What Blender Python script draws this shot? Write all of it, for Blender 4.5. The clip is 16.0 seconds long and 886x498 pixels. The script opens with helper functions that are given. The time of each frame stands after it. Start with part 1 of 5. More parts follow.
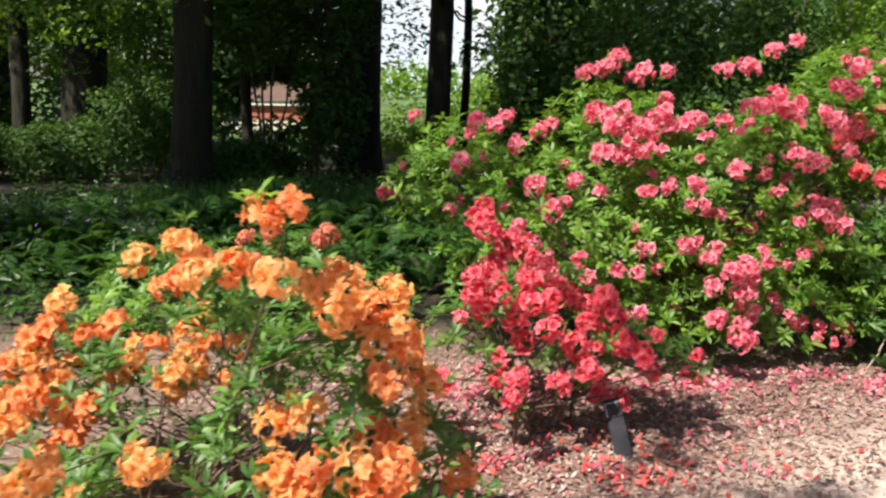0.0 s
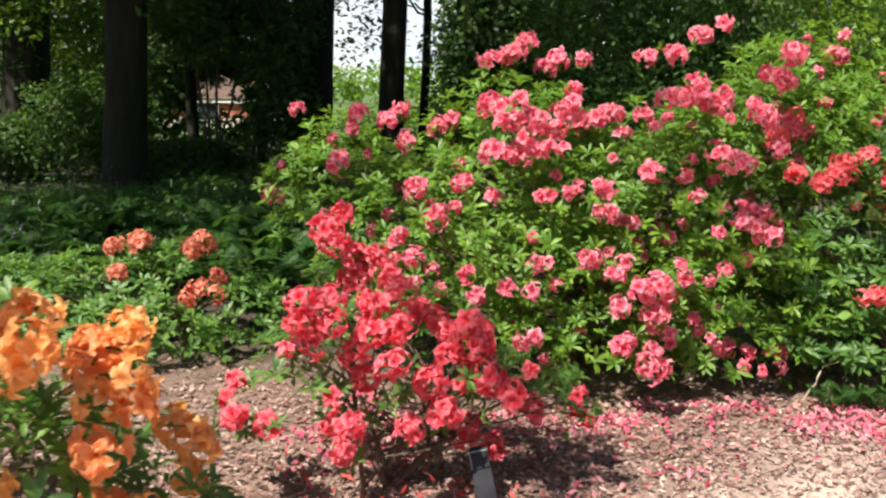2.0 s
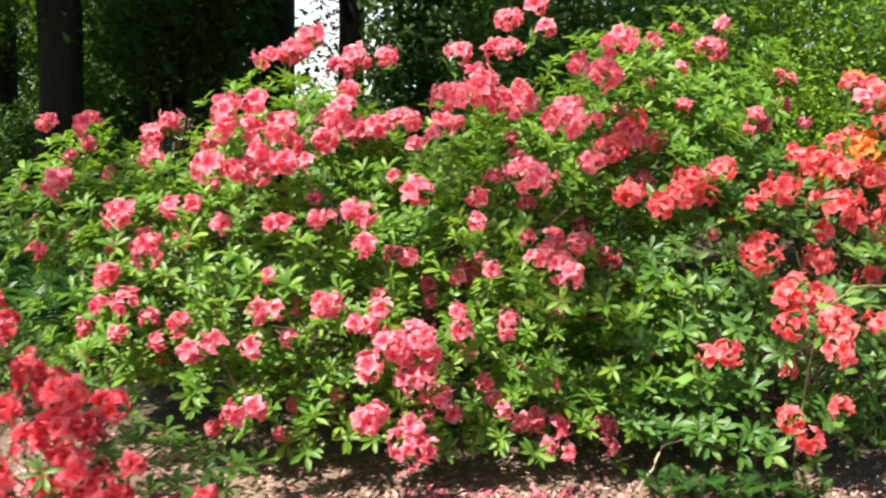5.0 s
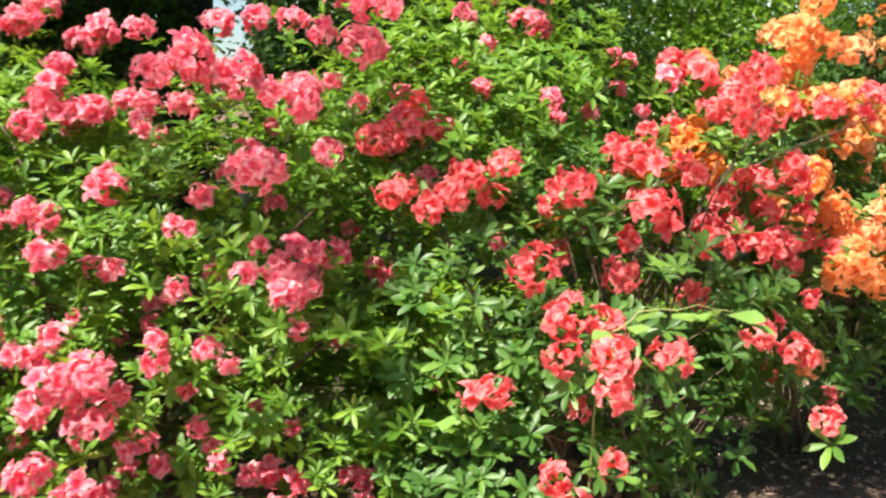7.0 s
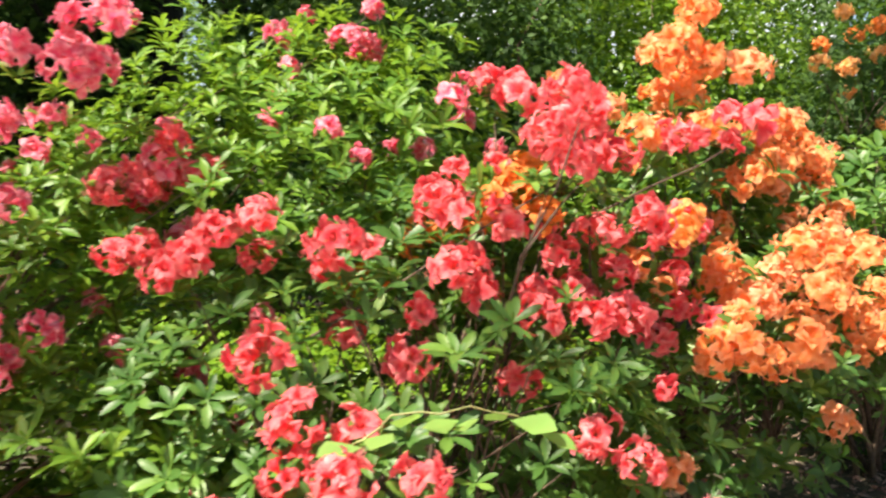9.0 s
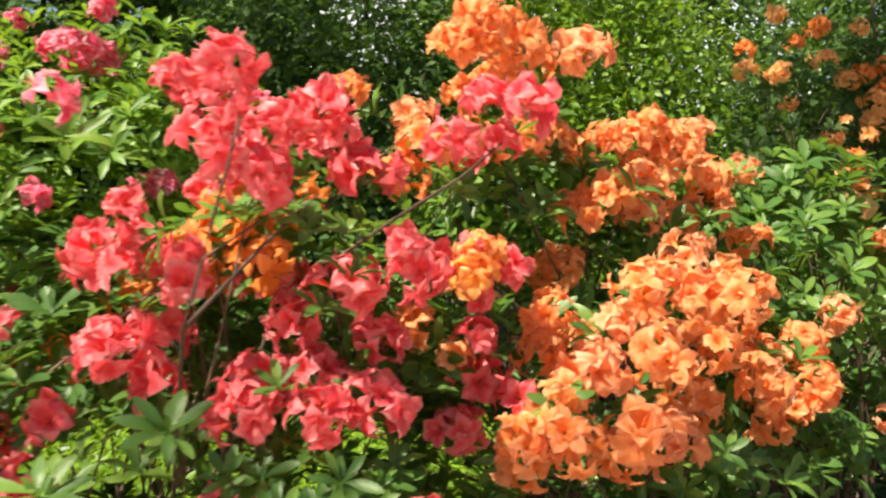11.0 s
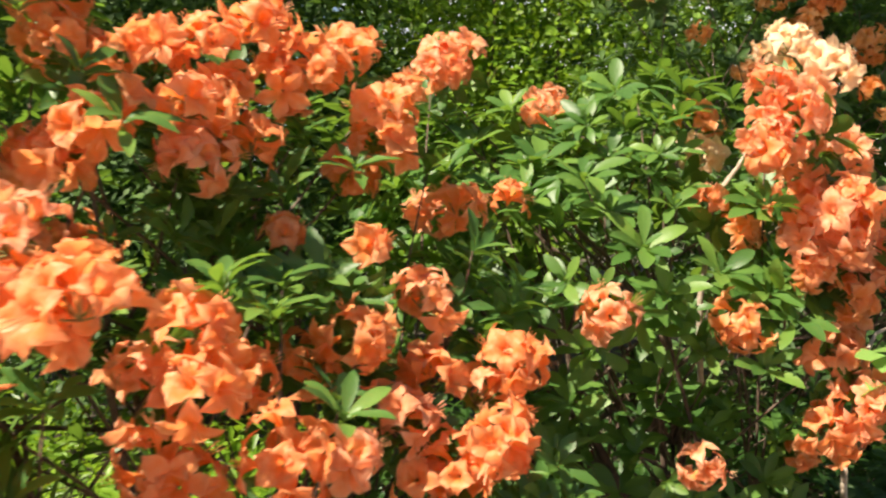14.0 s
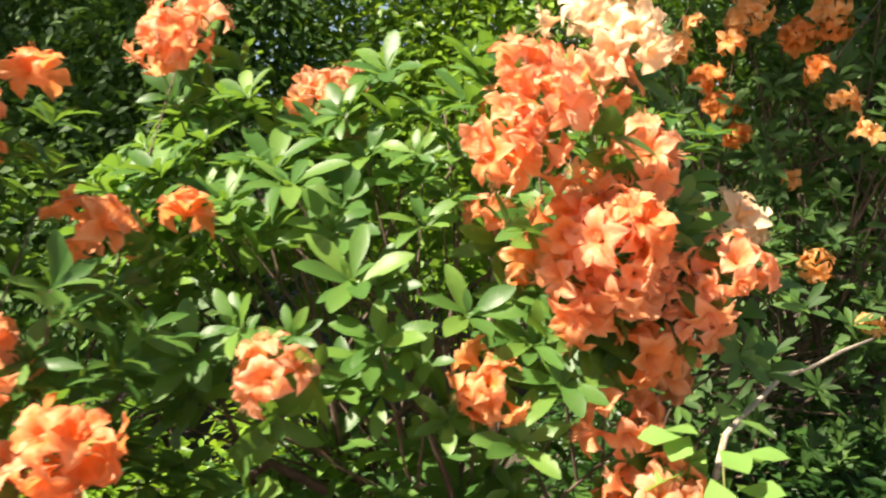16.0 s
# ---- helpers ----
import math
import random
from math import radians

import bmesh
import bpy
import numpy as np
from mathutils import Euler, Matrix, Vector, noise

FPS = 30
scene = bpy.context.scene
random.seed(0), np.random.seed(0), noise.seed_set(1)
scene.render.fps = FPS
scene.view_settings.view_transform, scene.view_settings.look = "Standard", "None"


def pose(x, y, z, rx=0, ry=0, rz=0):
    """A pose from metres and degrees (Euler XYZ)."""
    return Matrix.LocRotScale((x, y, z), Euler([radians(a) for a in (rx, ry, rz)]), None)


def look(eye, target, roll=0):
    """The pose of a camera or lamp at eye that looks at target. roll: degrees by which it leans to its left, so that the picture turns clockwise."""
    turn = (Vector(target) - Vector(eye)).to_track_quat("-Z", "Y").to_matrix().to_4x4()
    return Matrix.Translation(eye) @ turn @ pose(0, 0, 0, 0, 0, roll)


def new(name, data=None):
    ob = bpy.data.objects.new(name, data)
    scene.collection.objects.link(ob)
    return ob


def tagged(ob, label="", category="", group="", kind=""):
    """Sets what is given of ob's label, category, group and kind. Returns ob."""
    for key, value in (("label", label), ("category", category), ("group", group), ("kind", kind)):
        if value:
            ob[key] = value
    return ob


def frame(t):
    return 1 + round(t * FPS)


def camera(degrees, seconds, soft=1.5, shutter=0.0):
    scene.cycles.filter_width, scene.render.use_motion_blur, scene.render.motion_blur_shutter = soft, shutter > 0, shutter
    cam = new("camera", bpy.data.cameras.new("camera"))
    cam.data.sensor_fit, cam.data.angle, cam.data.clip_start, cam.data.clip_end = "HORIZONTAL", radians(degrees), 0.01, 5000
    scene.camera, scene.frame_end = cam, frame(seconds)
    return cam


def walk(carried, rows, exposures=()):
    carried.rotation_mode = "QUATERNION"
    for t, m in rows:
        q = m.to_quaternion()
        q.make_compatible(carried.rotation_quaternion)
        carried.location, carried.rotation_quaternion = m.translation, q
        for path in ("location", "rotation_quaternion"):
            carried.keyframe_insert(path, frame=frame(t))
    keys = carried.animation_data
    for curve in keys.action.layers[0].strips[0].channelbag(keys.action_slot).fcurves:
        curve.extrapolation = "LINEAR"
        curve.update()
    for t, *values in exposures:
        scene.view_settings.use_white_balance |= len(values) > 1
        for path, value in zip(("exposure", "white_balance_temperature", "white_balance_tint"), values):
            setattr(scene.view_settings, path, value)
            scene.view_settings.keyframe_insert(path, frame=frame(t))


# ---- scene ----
cam = camera(53.8, 16.0, soft=2.3, shutter=0.4)
PATH = [
    (0, (-0.159, -0.037, 1.503), (-0.096, 1.929, 1.142), 1.2),
    (0.5, (0.037, 0.113, 1.497), (0.119, 2.082, 1.154), 1.6),
    (1, (0.229, 0.27, 1.48), (0.303, 2.241, 1.148), 1.7),
    (1.5, (0.331, 0.436, 1.482), (0.389, 2.405, 1.136), 1.5),
    (2, (0.449, 0.589, 1.461), (0.525, 2.555, 1.1), 1.4),
    (2.5, (0.632, 0.744, 1.461), (0.694, 2.708, 1.086), 1.3),
    (3, (0.783, 0.923, 1.443), (0.867, 2.887, 1.072), 1.5),
    (3.2, (0.831, 0.993, 1.448), (0.936, 2.955, 1.077), 1.6),
    (5.3, (1.853, 1.569, 1.327), (1.794, 3.551, 1.061), 0.7),
    (5.5, (1.932, 1.642, 1.327), (1.908, 3.625, 1.063), 0.9),
    (6, (2.171, 1.798, 1.322), (2.154, 3.778, 1.046), 0.9),
    (6.5, (2.373, 1.926, 1.293), (2.337, 3.906, 1.017), 1.1),
    (7, (2.523, 2.104, 1.293), (2.503, 4.085, 1.02), 1.1),
    (7.5, (2.664, 2.254, 1.292), (2.659, 4.239, 1.045), 0.8),
    (8, (2.882, 2.41, 1.291), (2.776, 4.396, 1.078), 0.6),
    (8.5, (3.066, 2.552, 1.286), (2.925, 4.539, 1.098), 0.5),
    (9, (3.221, 2.748, 1.286), (3.121, 4.738, 1.117), 0.3),
    (9.2, (3.284, 2.814, 1.29), (3.198, 4.806, 1.127), 0.2),
    (11.3, (3.87, 3.563, 1.219), (3.739, 5.559, 1.192), -3.4),
    (11.5, (3.944, 3.63, 1.214), (3.789, 5.624, 1.193), -3.5),
    (12, (4.079, 3.786, 1.197), (3.908, 5.778, 1.181), -4.1),
    (12.5, (4.194, 3.943, 1.198), (4.042, 5.937, 1.157), -4.1),
    (13, (4.342, 4.079, 1.186), (4.194, 6.072, 1.121), -4.1),
    (13.5, (4.51, 4.193, 1.17), (4.308, 6.181, 1.08), -3.9),
    (14, (4.645, 4.347, 1.154), (4.406, 6.331, 1.059), -3.8),
    (14.5, (4.759, 4.473, 1.161), (4.555, 6.46, 1.052), -3.2),
    (15, (4.963, 4.619, 1.165), (4.678, 6.596, 1.058), -3.6),
    (15.5, (5.112, 4.733, 1.153), (4.758, 6.699, 1.055), -3.2),
    (16, (5.248, 4.883, 1.171), (4.827, 6.835, 1.046), -3.0),
]
walk(cam, [(t, look(eye, target, roll)) for t, eye, target, roll in PATH], exposures=[(0, 0.98, 6750, 8), (3, 1.05, 6750, 8), (5.5, 1.49, 7000, 2), (7, 1.58, 7100, 2), (9, 1.58, 7300, 8), (11.5, 1.25, 7500, 8), (13.5, 1.24, 7500, 11), (16, 1.63, 7400, 9)])

SKY_STRENGTH = 0.06
SUN_STRENGTH = 5.0

# ---------------------------------------------------------------- world, sun
SUN_TO = Vector((-0.42, -0.38, 0.82)).normalized()
world = bpy.data.worlds.new("world")
scene.world = world
world.use_nodes = True
wn = world.node_tree.nodes
sky = wn.new("ShaderNodeTexSky")
sky.sky_type = "NISHITA"
sky.sun_disc = False
sky.sun_elevation = math.asin(SUN_TO.z)
sky.sun_rotation = math.atan2(SUN_TO.x, SUN_TO.y)
wn["Background"].inputs["Strength"].default_value = SKY_STRENGTH
world.node_tree.links.new(sky.outputs["Color"], wn["Background"].inputs["Color"])
sun_data = bpy.data.lights.new("sun", "SUN")
sun_data.energy = SUN_STRENGTH
sun_data.angle = radians(0.55)
sun_data.color = (1.0, 0.95, 0.86)
sun = new("sun", sun_data)
sun.matrix_world = look(SUN_TO * 40, (0, 0, 0))

rng = np.random.default_rng(7)


# ---------------------------------------------------------------- materials
def nodes_of(name):
    m = bpy.data.materials.new(name)
    m.use_nodes = True
    nt = m.node_tree
    return m, nt, nt.nodes["Principled BSDF"], nt.nodes["Material Output"]


def ramp(nt, stops, src):
    r = nt.nodes.new("ShaderNodeValToRGB")
    e = r.color_ramp.elements
    while len(e) < len(stops):
        e.new(0.5)
    for el, (p, c) in zip(e, stops):
        el.position, el.color = p, (*c, 1)
    nt.links.new(src, r.inputs["Fac"])
    return r.outputs["Color"]


def math_node(nt, op, a, b):
    n = nt.nodes.new("ShaderNodeMath")
    n.operation = op
    for i, v in enumerate((a, b)):
        if isinstance(v, (int, float)):
            n.inputs[i].default_value = v
        else:
            nt.links.new(v, n.inputs[i])
    return n.outputs[0]


def noise_tex(nt, scale, detail=4.0, stretch=None, rough=0.55):
    co = nt.nodes.new("ShaderNodeTexCoord")
    n = nt.nodes.new("ShaderNodeTexNoise")
    n.inputs["Scale"].default_value, n.inputs["Detail"].default_value, n.inputs["Roughness"].default_value = scale, detail, rough
    src = co.outputs["Object"]
    if stretch:
        mp = nt.nodes.new("ShaderNodeMapping")
        mp.inputs["Scale"].default_value = stretch
        nt.links.new(src, mp.inputs["Vector"])
        src = mp.outputs["Vector"]
    nt.links.new(src, n.inputs["Vector"])
    return n.outputs["Fac"]


def bump(nt, bsdf, height, strength, distance):
    b = nt.nodes.new("ShaderNodeBump")
    b.inputs["Strength"].default_value, b.inputs["Distance"].default_value = strength, distance
    nt.links.new(height, b.inputs["Height"])
    nt.links.new(b.outputs["Normal"], bsdf.inputs["Normal"])


def mixed(nt, a, b, fac, blend="MIX"):
    m = nt.nodes.new("ShaderNodeMix")
    m.data_type, m.blend_type = "RGBA", blend
    for sock, v in ((m.inputs[6], a), (m.inputs[7], b), (m.inputs[0], fac)):
        if isinstance(v, (int, float)):
            sock.default_value = v
        elif isinstance(v, tuple):
            sock.default_value = (*v, 1)
        else:
            nt.links.new(v, sock)
    return m.outputs[2]


def leafy(name, dark, mid, light, trans, glow, rough=0.42):
    """A leaf: colour by leaf and by object, fine blotches, gloss, and light that passes through."""
    m, nt, bsdf, out = nodes_of(name)
    geo = nt.nodes.new("ShaderNodeNewGeometry")
    info = nt.nodes.new("ShaderNodeObjectInfo")
    mix = math_node(nt, "ADD", math_node(nt, "MULTIPLY", geo.outputs["Random Per Island"], 0.65), math_node(nt, "MULTIPLY", info.outputs["Random"], 0.35))
    col = ramp(nt, [(0.0, dark), (0.5, mid), (1.0, light)], mix)
    blotch = noise_tex(nt, 60.0, 3.0)
    col = mixed(nt, col, mid, math_node(nt, "MULTIPLY", blotch, 0.5))
    nt.links.new(col, bsdf.inputs["Base Color"])
    bsdf.inputs["Roughness"].default_value = rough
    bsdf.inputs["Specular IOR Level"].default_value = 0.45
    bump(nt, bsdf, noise_tex(nt, 180.0, 2.0), 0.25, 0.002)
    tr = nt.nodes.new("ShaderNodeBsdfTranslucent")
    nt.links.new(mixed(nt, col, glow, 0.55), tr.inputs["Color"])
    ms = nt.nodes.new("ShaderNodeMixShader")
    ms.inputs[0].default_value = trans
    nt.links.new(bsdf.outputs[0], ms.inputs[1])
    nt.links.new(tr.outputs[0], ms.inputs[2])
    nt.links.new(ms.outputs[0], out.inputs["Surface"])
    return m


def petal_like(name, throat, mid, edge, other, trans=0.46):
    """A petal: its colour runs from throat to rim, and differs a little from petal to petal and from cluster to cluster."""
    m, nt, bsdf, out = nodes_of(name)
    at = nt.nodes.new("ShaderNodeAttribute")
    at.attribute_name = "along"
    geo = nt.nodes.new("ShaderNodeNewGeometry")
    info = nt.nodes.new("ShaderNodeObjectInfo")
    col = ramp(nt, [(0.0, throat), (0.40, mid), (0.66, mid), (1.0, edge)], at.outputs["Fac"])
    vary = math_node(nt, "ADD", math_node(nt, "MULTIPLY", geo.outputs["Random Per Island"], 0.35), math_node(nt, "MULTIPLY", info.outputs["Random"], 0.45))
    col = mixed(nt, col, other, vary)
    # the rim is pale by nature; blotches of its colour paint in sun highlights
    highlight = ramp(nt, [(0.42, (0, 0, 0)), (0.68, (1, 1, 1))], noise_tex(nt, 45.0, 3.0))
    col = mixed(nt, col, edge, math_node(nt, "MULTIPLY", highlight, 0.55))
    nt.links.new(col, bsdf.inputs["Base Color"])
    bsdf.inputs["Roughness"].default_value = 0.45
    bsdf.inputs["Specular IOR Level"].default_value = 0.32
    bump(nt, bsdf, noise_tex(nt, 220.0, 2.0), 0.3, 0.002)
    tr = nt.nodes.new("ShaderNodeBsdfTranslucent")
    nt.links.new(mixed(nt, col, mid, 0.6), tr.inputs["Color"])
    ms = nt.nodes.new("ShaderNodeMixShader")
    ms.inputs[0].default_value = trans
    nt.links.new(bsdf.outputs[0], ms.inputs[1])
    nt.links.new(tr.outputs[0], ms.inputs[2])
    nt.links.new(ms.outputs[0], out.inputs["Surface"])
    return m


def rough_solid(name, c1, c2, scale, roughness=0.85, strength=0.5, distance=0.01, stretch=None, extra=None):
    m, nt, bsdf, out = nodes_of(name)
    n = noise_tex(nt, scale, 6.0, stretch)
    col = ramp(nt, [(0.3, c1), (0.7, c2)], n)
    if extra:
        col = mixed(nt, col, extra, math_node(nt, "MULTIPLY", noise_tex(nt, scale * 0.12, 3.0), 0.55))
    nt.links.new(col, bsdf.inputs["Base Color"])
    bsdf.inputs["Roughness"].default_value = roughness
    bump(nt, bsdf, n, strength, distance)
    return m


def scattered(name, stops, roughness=0.8, trans=0.0):
    """Small loose pieces, each of its own colour."""
    m, nt, bsdf, out = nodes_of(name)
    geo = nt.nodes.new("ShaderNodeNewGeometry")
    col = ramp(nt, stops, geo.outputs["Random Per Island"])
    col = mixed(nt, col, tuple(0.6 * v for v in stops[0][1]), math_node(nt, "MULTIPLY", noise_tex(nt, 40.0), 0.5))
    nt.links.new(col, bsdf.inputs["Base Color"])
    bsdf.inputs["Roughness"].default_value = roughness
    if trans:
        tr = nt.nodes.new("ShaderNodeBsdfTranslucent")
        nt.links.new(col, tr.inputs["Color"])
        ms = nt.nodes.new("ShaderNodeMixShader")
        ms.inputs[0].default_value = trans
        nt.links.new(bsdf.outputs[0], ms.inputs[1])
        nt.links.new(tr.outputs[0], ms.inputs[2])
        nt.links.new(ms.outputs[0], out.inputs["Surface"])
    return m


LEAF = leafy("azalea leaf", (0.035, 0.10, 0.016), (0.10, 0.22, 0.026), (0.30, 0.45, 0.05), 0.40, (0.36, 0.55, 0.04), 0.46)
LEAF_DEEP = leafy("deep green azalea leaf", (0.028, 0.085, 0.022), (0.070, 0.165, 0.034), (0.20, 0.335, 0.060), 0.38, (0.27, 0.46, 0.04), 0.44)
LEAF_BROAD = leafy("pale young leaf", (0.16, 0.30, 0.06), (0.22, 0.40, 0.10), (0.28, 0.46, 0.14), 0.45, (0.30, 0.52, 0.08))
# lime shrub leaf; on woods and herbs it carries sunlight in its colour
LEAF_LIME_SUNLIT = leafy("lime shrub leaf", (0.045, 0.11, 0.012), (0.125, 0.25, 0.020), (0.30, 0.45, 0.042), 0.42, (0.34, 0.50, 0.03))
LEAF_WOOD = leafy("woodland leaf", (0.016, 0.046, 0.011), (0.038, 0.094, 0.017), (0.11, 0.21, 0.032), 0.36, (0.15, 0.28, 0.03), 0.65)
# fern green lowered so that the canopy's shade is part of the colour
FERN_SHADED = leafy("fern green", (0.013, 0.043, 0.011), (0.029, 0.080, 0.017), (0.066, 0.145, 0.028), 0.32, (0.16, 0.34, 0.04))
ORANGE = petal_like("orange petal", (0.96, 0.50, 0.09), (0.93, 0.33, 0.10), (0.96, 0.56, 0.31), (0.90, 0.25, 0.08), 0.52)
AMBER = petal_like("amber petal", (0.90, 0.40, 0.06), (0.86, 0.27, 0.05), (0.92, 0.44, 0.17), (0.80, 0.19, 0.04))
PEACH = petal_like("peach orange petal", (0.97, 0.58, 0.14), (0.94, 0.38, 0.16), (0.97, 0.62, 0.42), (0.91, 0.28, 0.12), 0.52)
CORAL = petal_like("coral red petal", (0.92, 0.24, 0.12), (0.87, 0.080, 0.118), (0.96, 0.43, 0.44), (0.81, 0.042, 0.075))
RED = petal_like("scarlet petal", (0.88, 0.15, 0.09), (0.82, 0.047, 0.10), (0.95, 0.37, 0.43), (0.75, 0.028, 0.06))
PINK = petal_like("rose pink petal", (0.93, 0.34, 0.36), (0.87, 0.085, 0.20), (0.98, 0.66, 0.73), (0.80, 0.040, 0.13), 0.5)
APRICOT = petal_like("apricot petal", (0.97, 0.62, 0.14), (0.95, 0.46, 0.13), (0.98, 0.74, 0.42), (0.93, 0.35, 0.09), 0.54)
SALMON = petal_like("salmon petal", (0.93, 0.46, 0.24), (0.89, 0.29, 0.19), (0.95, 0.52, 0.38), (0.85, 0.19, 0.14))
# peach flowers in a sun patch: the light is put into a cream colour
SUNLIT_PETAL = petal_like("pale cream petal", (0.97, 0.62, 0.26), (0.96, 0.68, 0.42), (0.97, 0.79, 0.59), (0.95, 0.57, 0.33))
GOLD = petal_like("golden yellow petal", (0.95, 0.60, 0.12), (0.94, 0.45, 0.10), (0.96, 0.52, 0.20), (0.92, 0.30, 0.16))
STEM = rough_solid("azalea stem bark", (0.06, 0.038, 0.026), (0.155, 0.105, 0.075), 60, 0.8, 0.6, 0.003)
STEM_DARK = rough_solid("dark azalea twig bark", (0.030, 0.018, 0.012), (0.085, 0.052, 0.036), 60, 0.8, 0.6, 0.003)
STALK = rough_solid("green flower stalk", (0.16, 0.20, 0.06), (0.26, 0.22, 0.09), 40, 0.6, 0.2, 0.002)
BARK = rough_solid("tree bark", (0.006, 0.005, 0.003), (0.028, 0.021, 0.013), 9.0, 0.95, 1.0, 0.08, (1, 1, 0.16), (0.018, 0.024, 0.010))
TWIG = rough_solid("dead twig", (0.30, 0.23, 0.17), (0.48, 0.40, 0.32), 70, 0.85, 0.5, 0.003)
CHIPS = scattered("leaf litter", [(0.0, (0.11, 0.053, 0.040)), (0.35, (0.26, 0.145, 0.115)), (0.7, (0.40, 0.25, 0.20)), (1.0, (0.60, 0.44, 0.38))])
CHIPS_PALE = scattered("pale bark chips", [(0.0, (0.15, 0.075, 0.065)), (0.4, (0.34, 0.20, 0.175)), (0.75, (0.50, 0.34, 0.30)), (1.0, (0.68, 0.53, 0.49))])
FALLEN = scattered("fallen petals", [(0.0, (0.56, 0.06, 0.13)), (0.4, (0.72, 0.15, 0.24)), (0.75, (0.74, 0.28, 0.34)), (1.0, (0.72, 0.45, 0.42))], 0.7, 0.25)
FALLEN_RED = scattered("fallen scarlet petals", [(0.0, (0.60, 0.05, 0.05)), (1.0, (0.80, 0.16, 0.14))], 0.6, 0.25)
PURPLE = scattered("small purple petals", [(0.0, (0.30, 0.10, 0.42)), (1.0, (0.50, 0.26, 0.60))], 0.6, 0.3)


def mulch():
    m, nt, bsdf, out = nodes_of("bark mulch")
    co = nt.nodes.new("ShaderNodeTexCoord")
    vo = nt.nodes.new("ShaderNodeTexVoronoi")
    vo.inputs["Scale"].default_value = 38.0
    mp = nt.nodes.new("ShaderNodeMapping")
    mp.inputs["Scale"].default_value = (1.0, 1.7, 1.0)
    nt.links.new(co.outputs["Object"], mp.inputs["Vector"])
    nt.links.new(mp.outputs["Vector"], vo.inputs["Vector"])
    chip = ramp(nt, [(0.0, (0.075, 0.040, 0.032)), (0.5, (0.165, 0.098, 0.080)), (1.0, (0.29, 0.19, 0.16))], vo.outputs["Color"])
    worn = noise_tex(nt, 0.9, 5.0)
    bare = ramp(nt, [(0.35, (0.15, 0.105, 0.08)), (0.7, (0.27, 0.20, 0.155))], noise_tex(nt, 14.0, 6.0))
    near = mixed(nt, chip, bare, math_node(nt, "MULTIPLY", worn, 0.8))
    geo = nt.nodes.new("ShaderNodeNewGeometry")
    sep = nt.nodes.new("ShaderNodeSeparateXYZ")
    nt.links.new(geo.outputs["Position"], sep.inputs[0])
    far = math_node(nt, "MULTIPLY", math_node(nt, "SUBTRACT", sep.outputs["Y"], 22.0), 0.2)
    far = ramp(nt, [(0.0, (0, 0, 0)), (1.0, (1, 1, 1))], far)
    grass = ramp(nt, [(0.3, (0.05, 0.10, 0.025)), (0.7, (0.11, 0.17, 0.045))], noise_tex(nt, 2.0, 6.0))
    shaded_humus = ramp(nt, [(0.3, (0.022, 0.018, 0.012)), (0.7, (0.075, 0.058, 0.036))], noise_tex(nt, 9.0, 6.0))
    edge = math_node(nt, "SUBTRACT", math_node(nt, "MULTIPLY", sep.outputs["X"], 0.92), sep.outputs["Y"])
    edge = math_node(nt, "SUBTRACT", edge, math_node(nt, "MULTIPLY", math_node(nt, "MAXIMUM", math_node(nt, "SUBTRACT", sep.outputs["X"], 2.0), 0.0), 0.9))
    edge = math_node(nt, "ADD", edge, math_node(nt, "MULTIPLY", noise_tex(nt, 2.2, 5.0), 1.2))
    trodden = ramp(nt, [(0.0, (0, 0, 0)), (1.0, (1, 1, 1))], math_node(nt, "MULTIPLY", math_node(nt, "ADD", edge, 1.92), 1.1))
    # pale path earth, with its sunlit brightness put into the colour
    sunlit_sand = ramp(nt, [(0.3, (0.44, 0.335, 0.285)), (0.7, (0.70, 0.57, 0.50))], noise_tex(nt, 18.0, 7.0))
    near = mixed(nt, near, sunlit_sand, math_node(nt, "MULTIPLY", trodden, 0.92))
    # woodland soil, started early so the shrubs' shade is in the ground colour too
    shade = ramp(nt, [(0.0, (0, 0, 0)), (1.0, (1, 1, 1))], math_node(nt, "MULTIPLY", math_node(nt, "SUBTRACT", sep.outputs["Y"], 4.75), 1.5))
    near = mixed(nt, near, shaded_humus, shade)
    nt.links.new(mixed(nt, near, grass, far), bsdf.inputs["Base Color"])
    bsdf.inputs["Roughness"].default_value = 0.9
    bump(nt, bsdf, math_node(nt, "ADD", vo.outputs["Distance"], noise_tex(nt, 25.0, 5.0)), 0.6, 0.012)
    return m


MULCH = mulch()


# ---------------------------------------------------------------- mesh helpers
def raw_mesh(name, verts, faces, mats, face_mats=None, smooth=True, along=None):
    me = bpy.data.meshes.new(name)
    me.from_pydata([tuple(v) for v in verts], [], faces)
    for m in mats:
        me.materials.append(m)
    if face_mats is not None:
        me.polygons.foreach_set("material_index", np.asarray(face_mats, np.int32))
    if smooth:
        me.polygons.foreach_set("use_smooth", np.ones(len(faces), bool))
    if along is not None:
        at = me.attributes.new("along", "FLOAT", "POINT")
        at.data.foreach_set("value", np.asarray(along, np.float32))
    me.update()
    return me


def part(name, me, parent, label="", kind="", m=None):
    ob = new(name, me)
    ob.parent = parent
    if m is not None:
        ob.matrix_basis = m
    return tagged(ob, label, "", "", kind)


def thing(name, at, label, category, group="", kind=""):
    ob = new(name)
    ob.location = at
    ob.empty_display_size = 0.1
    return tagged(ob, label, category, group, kind)


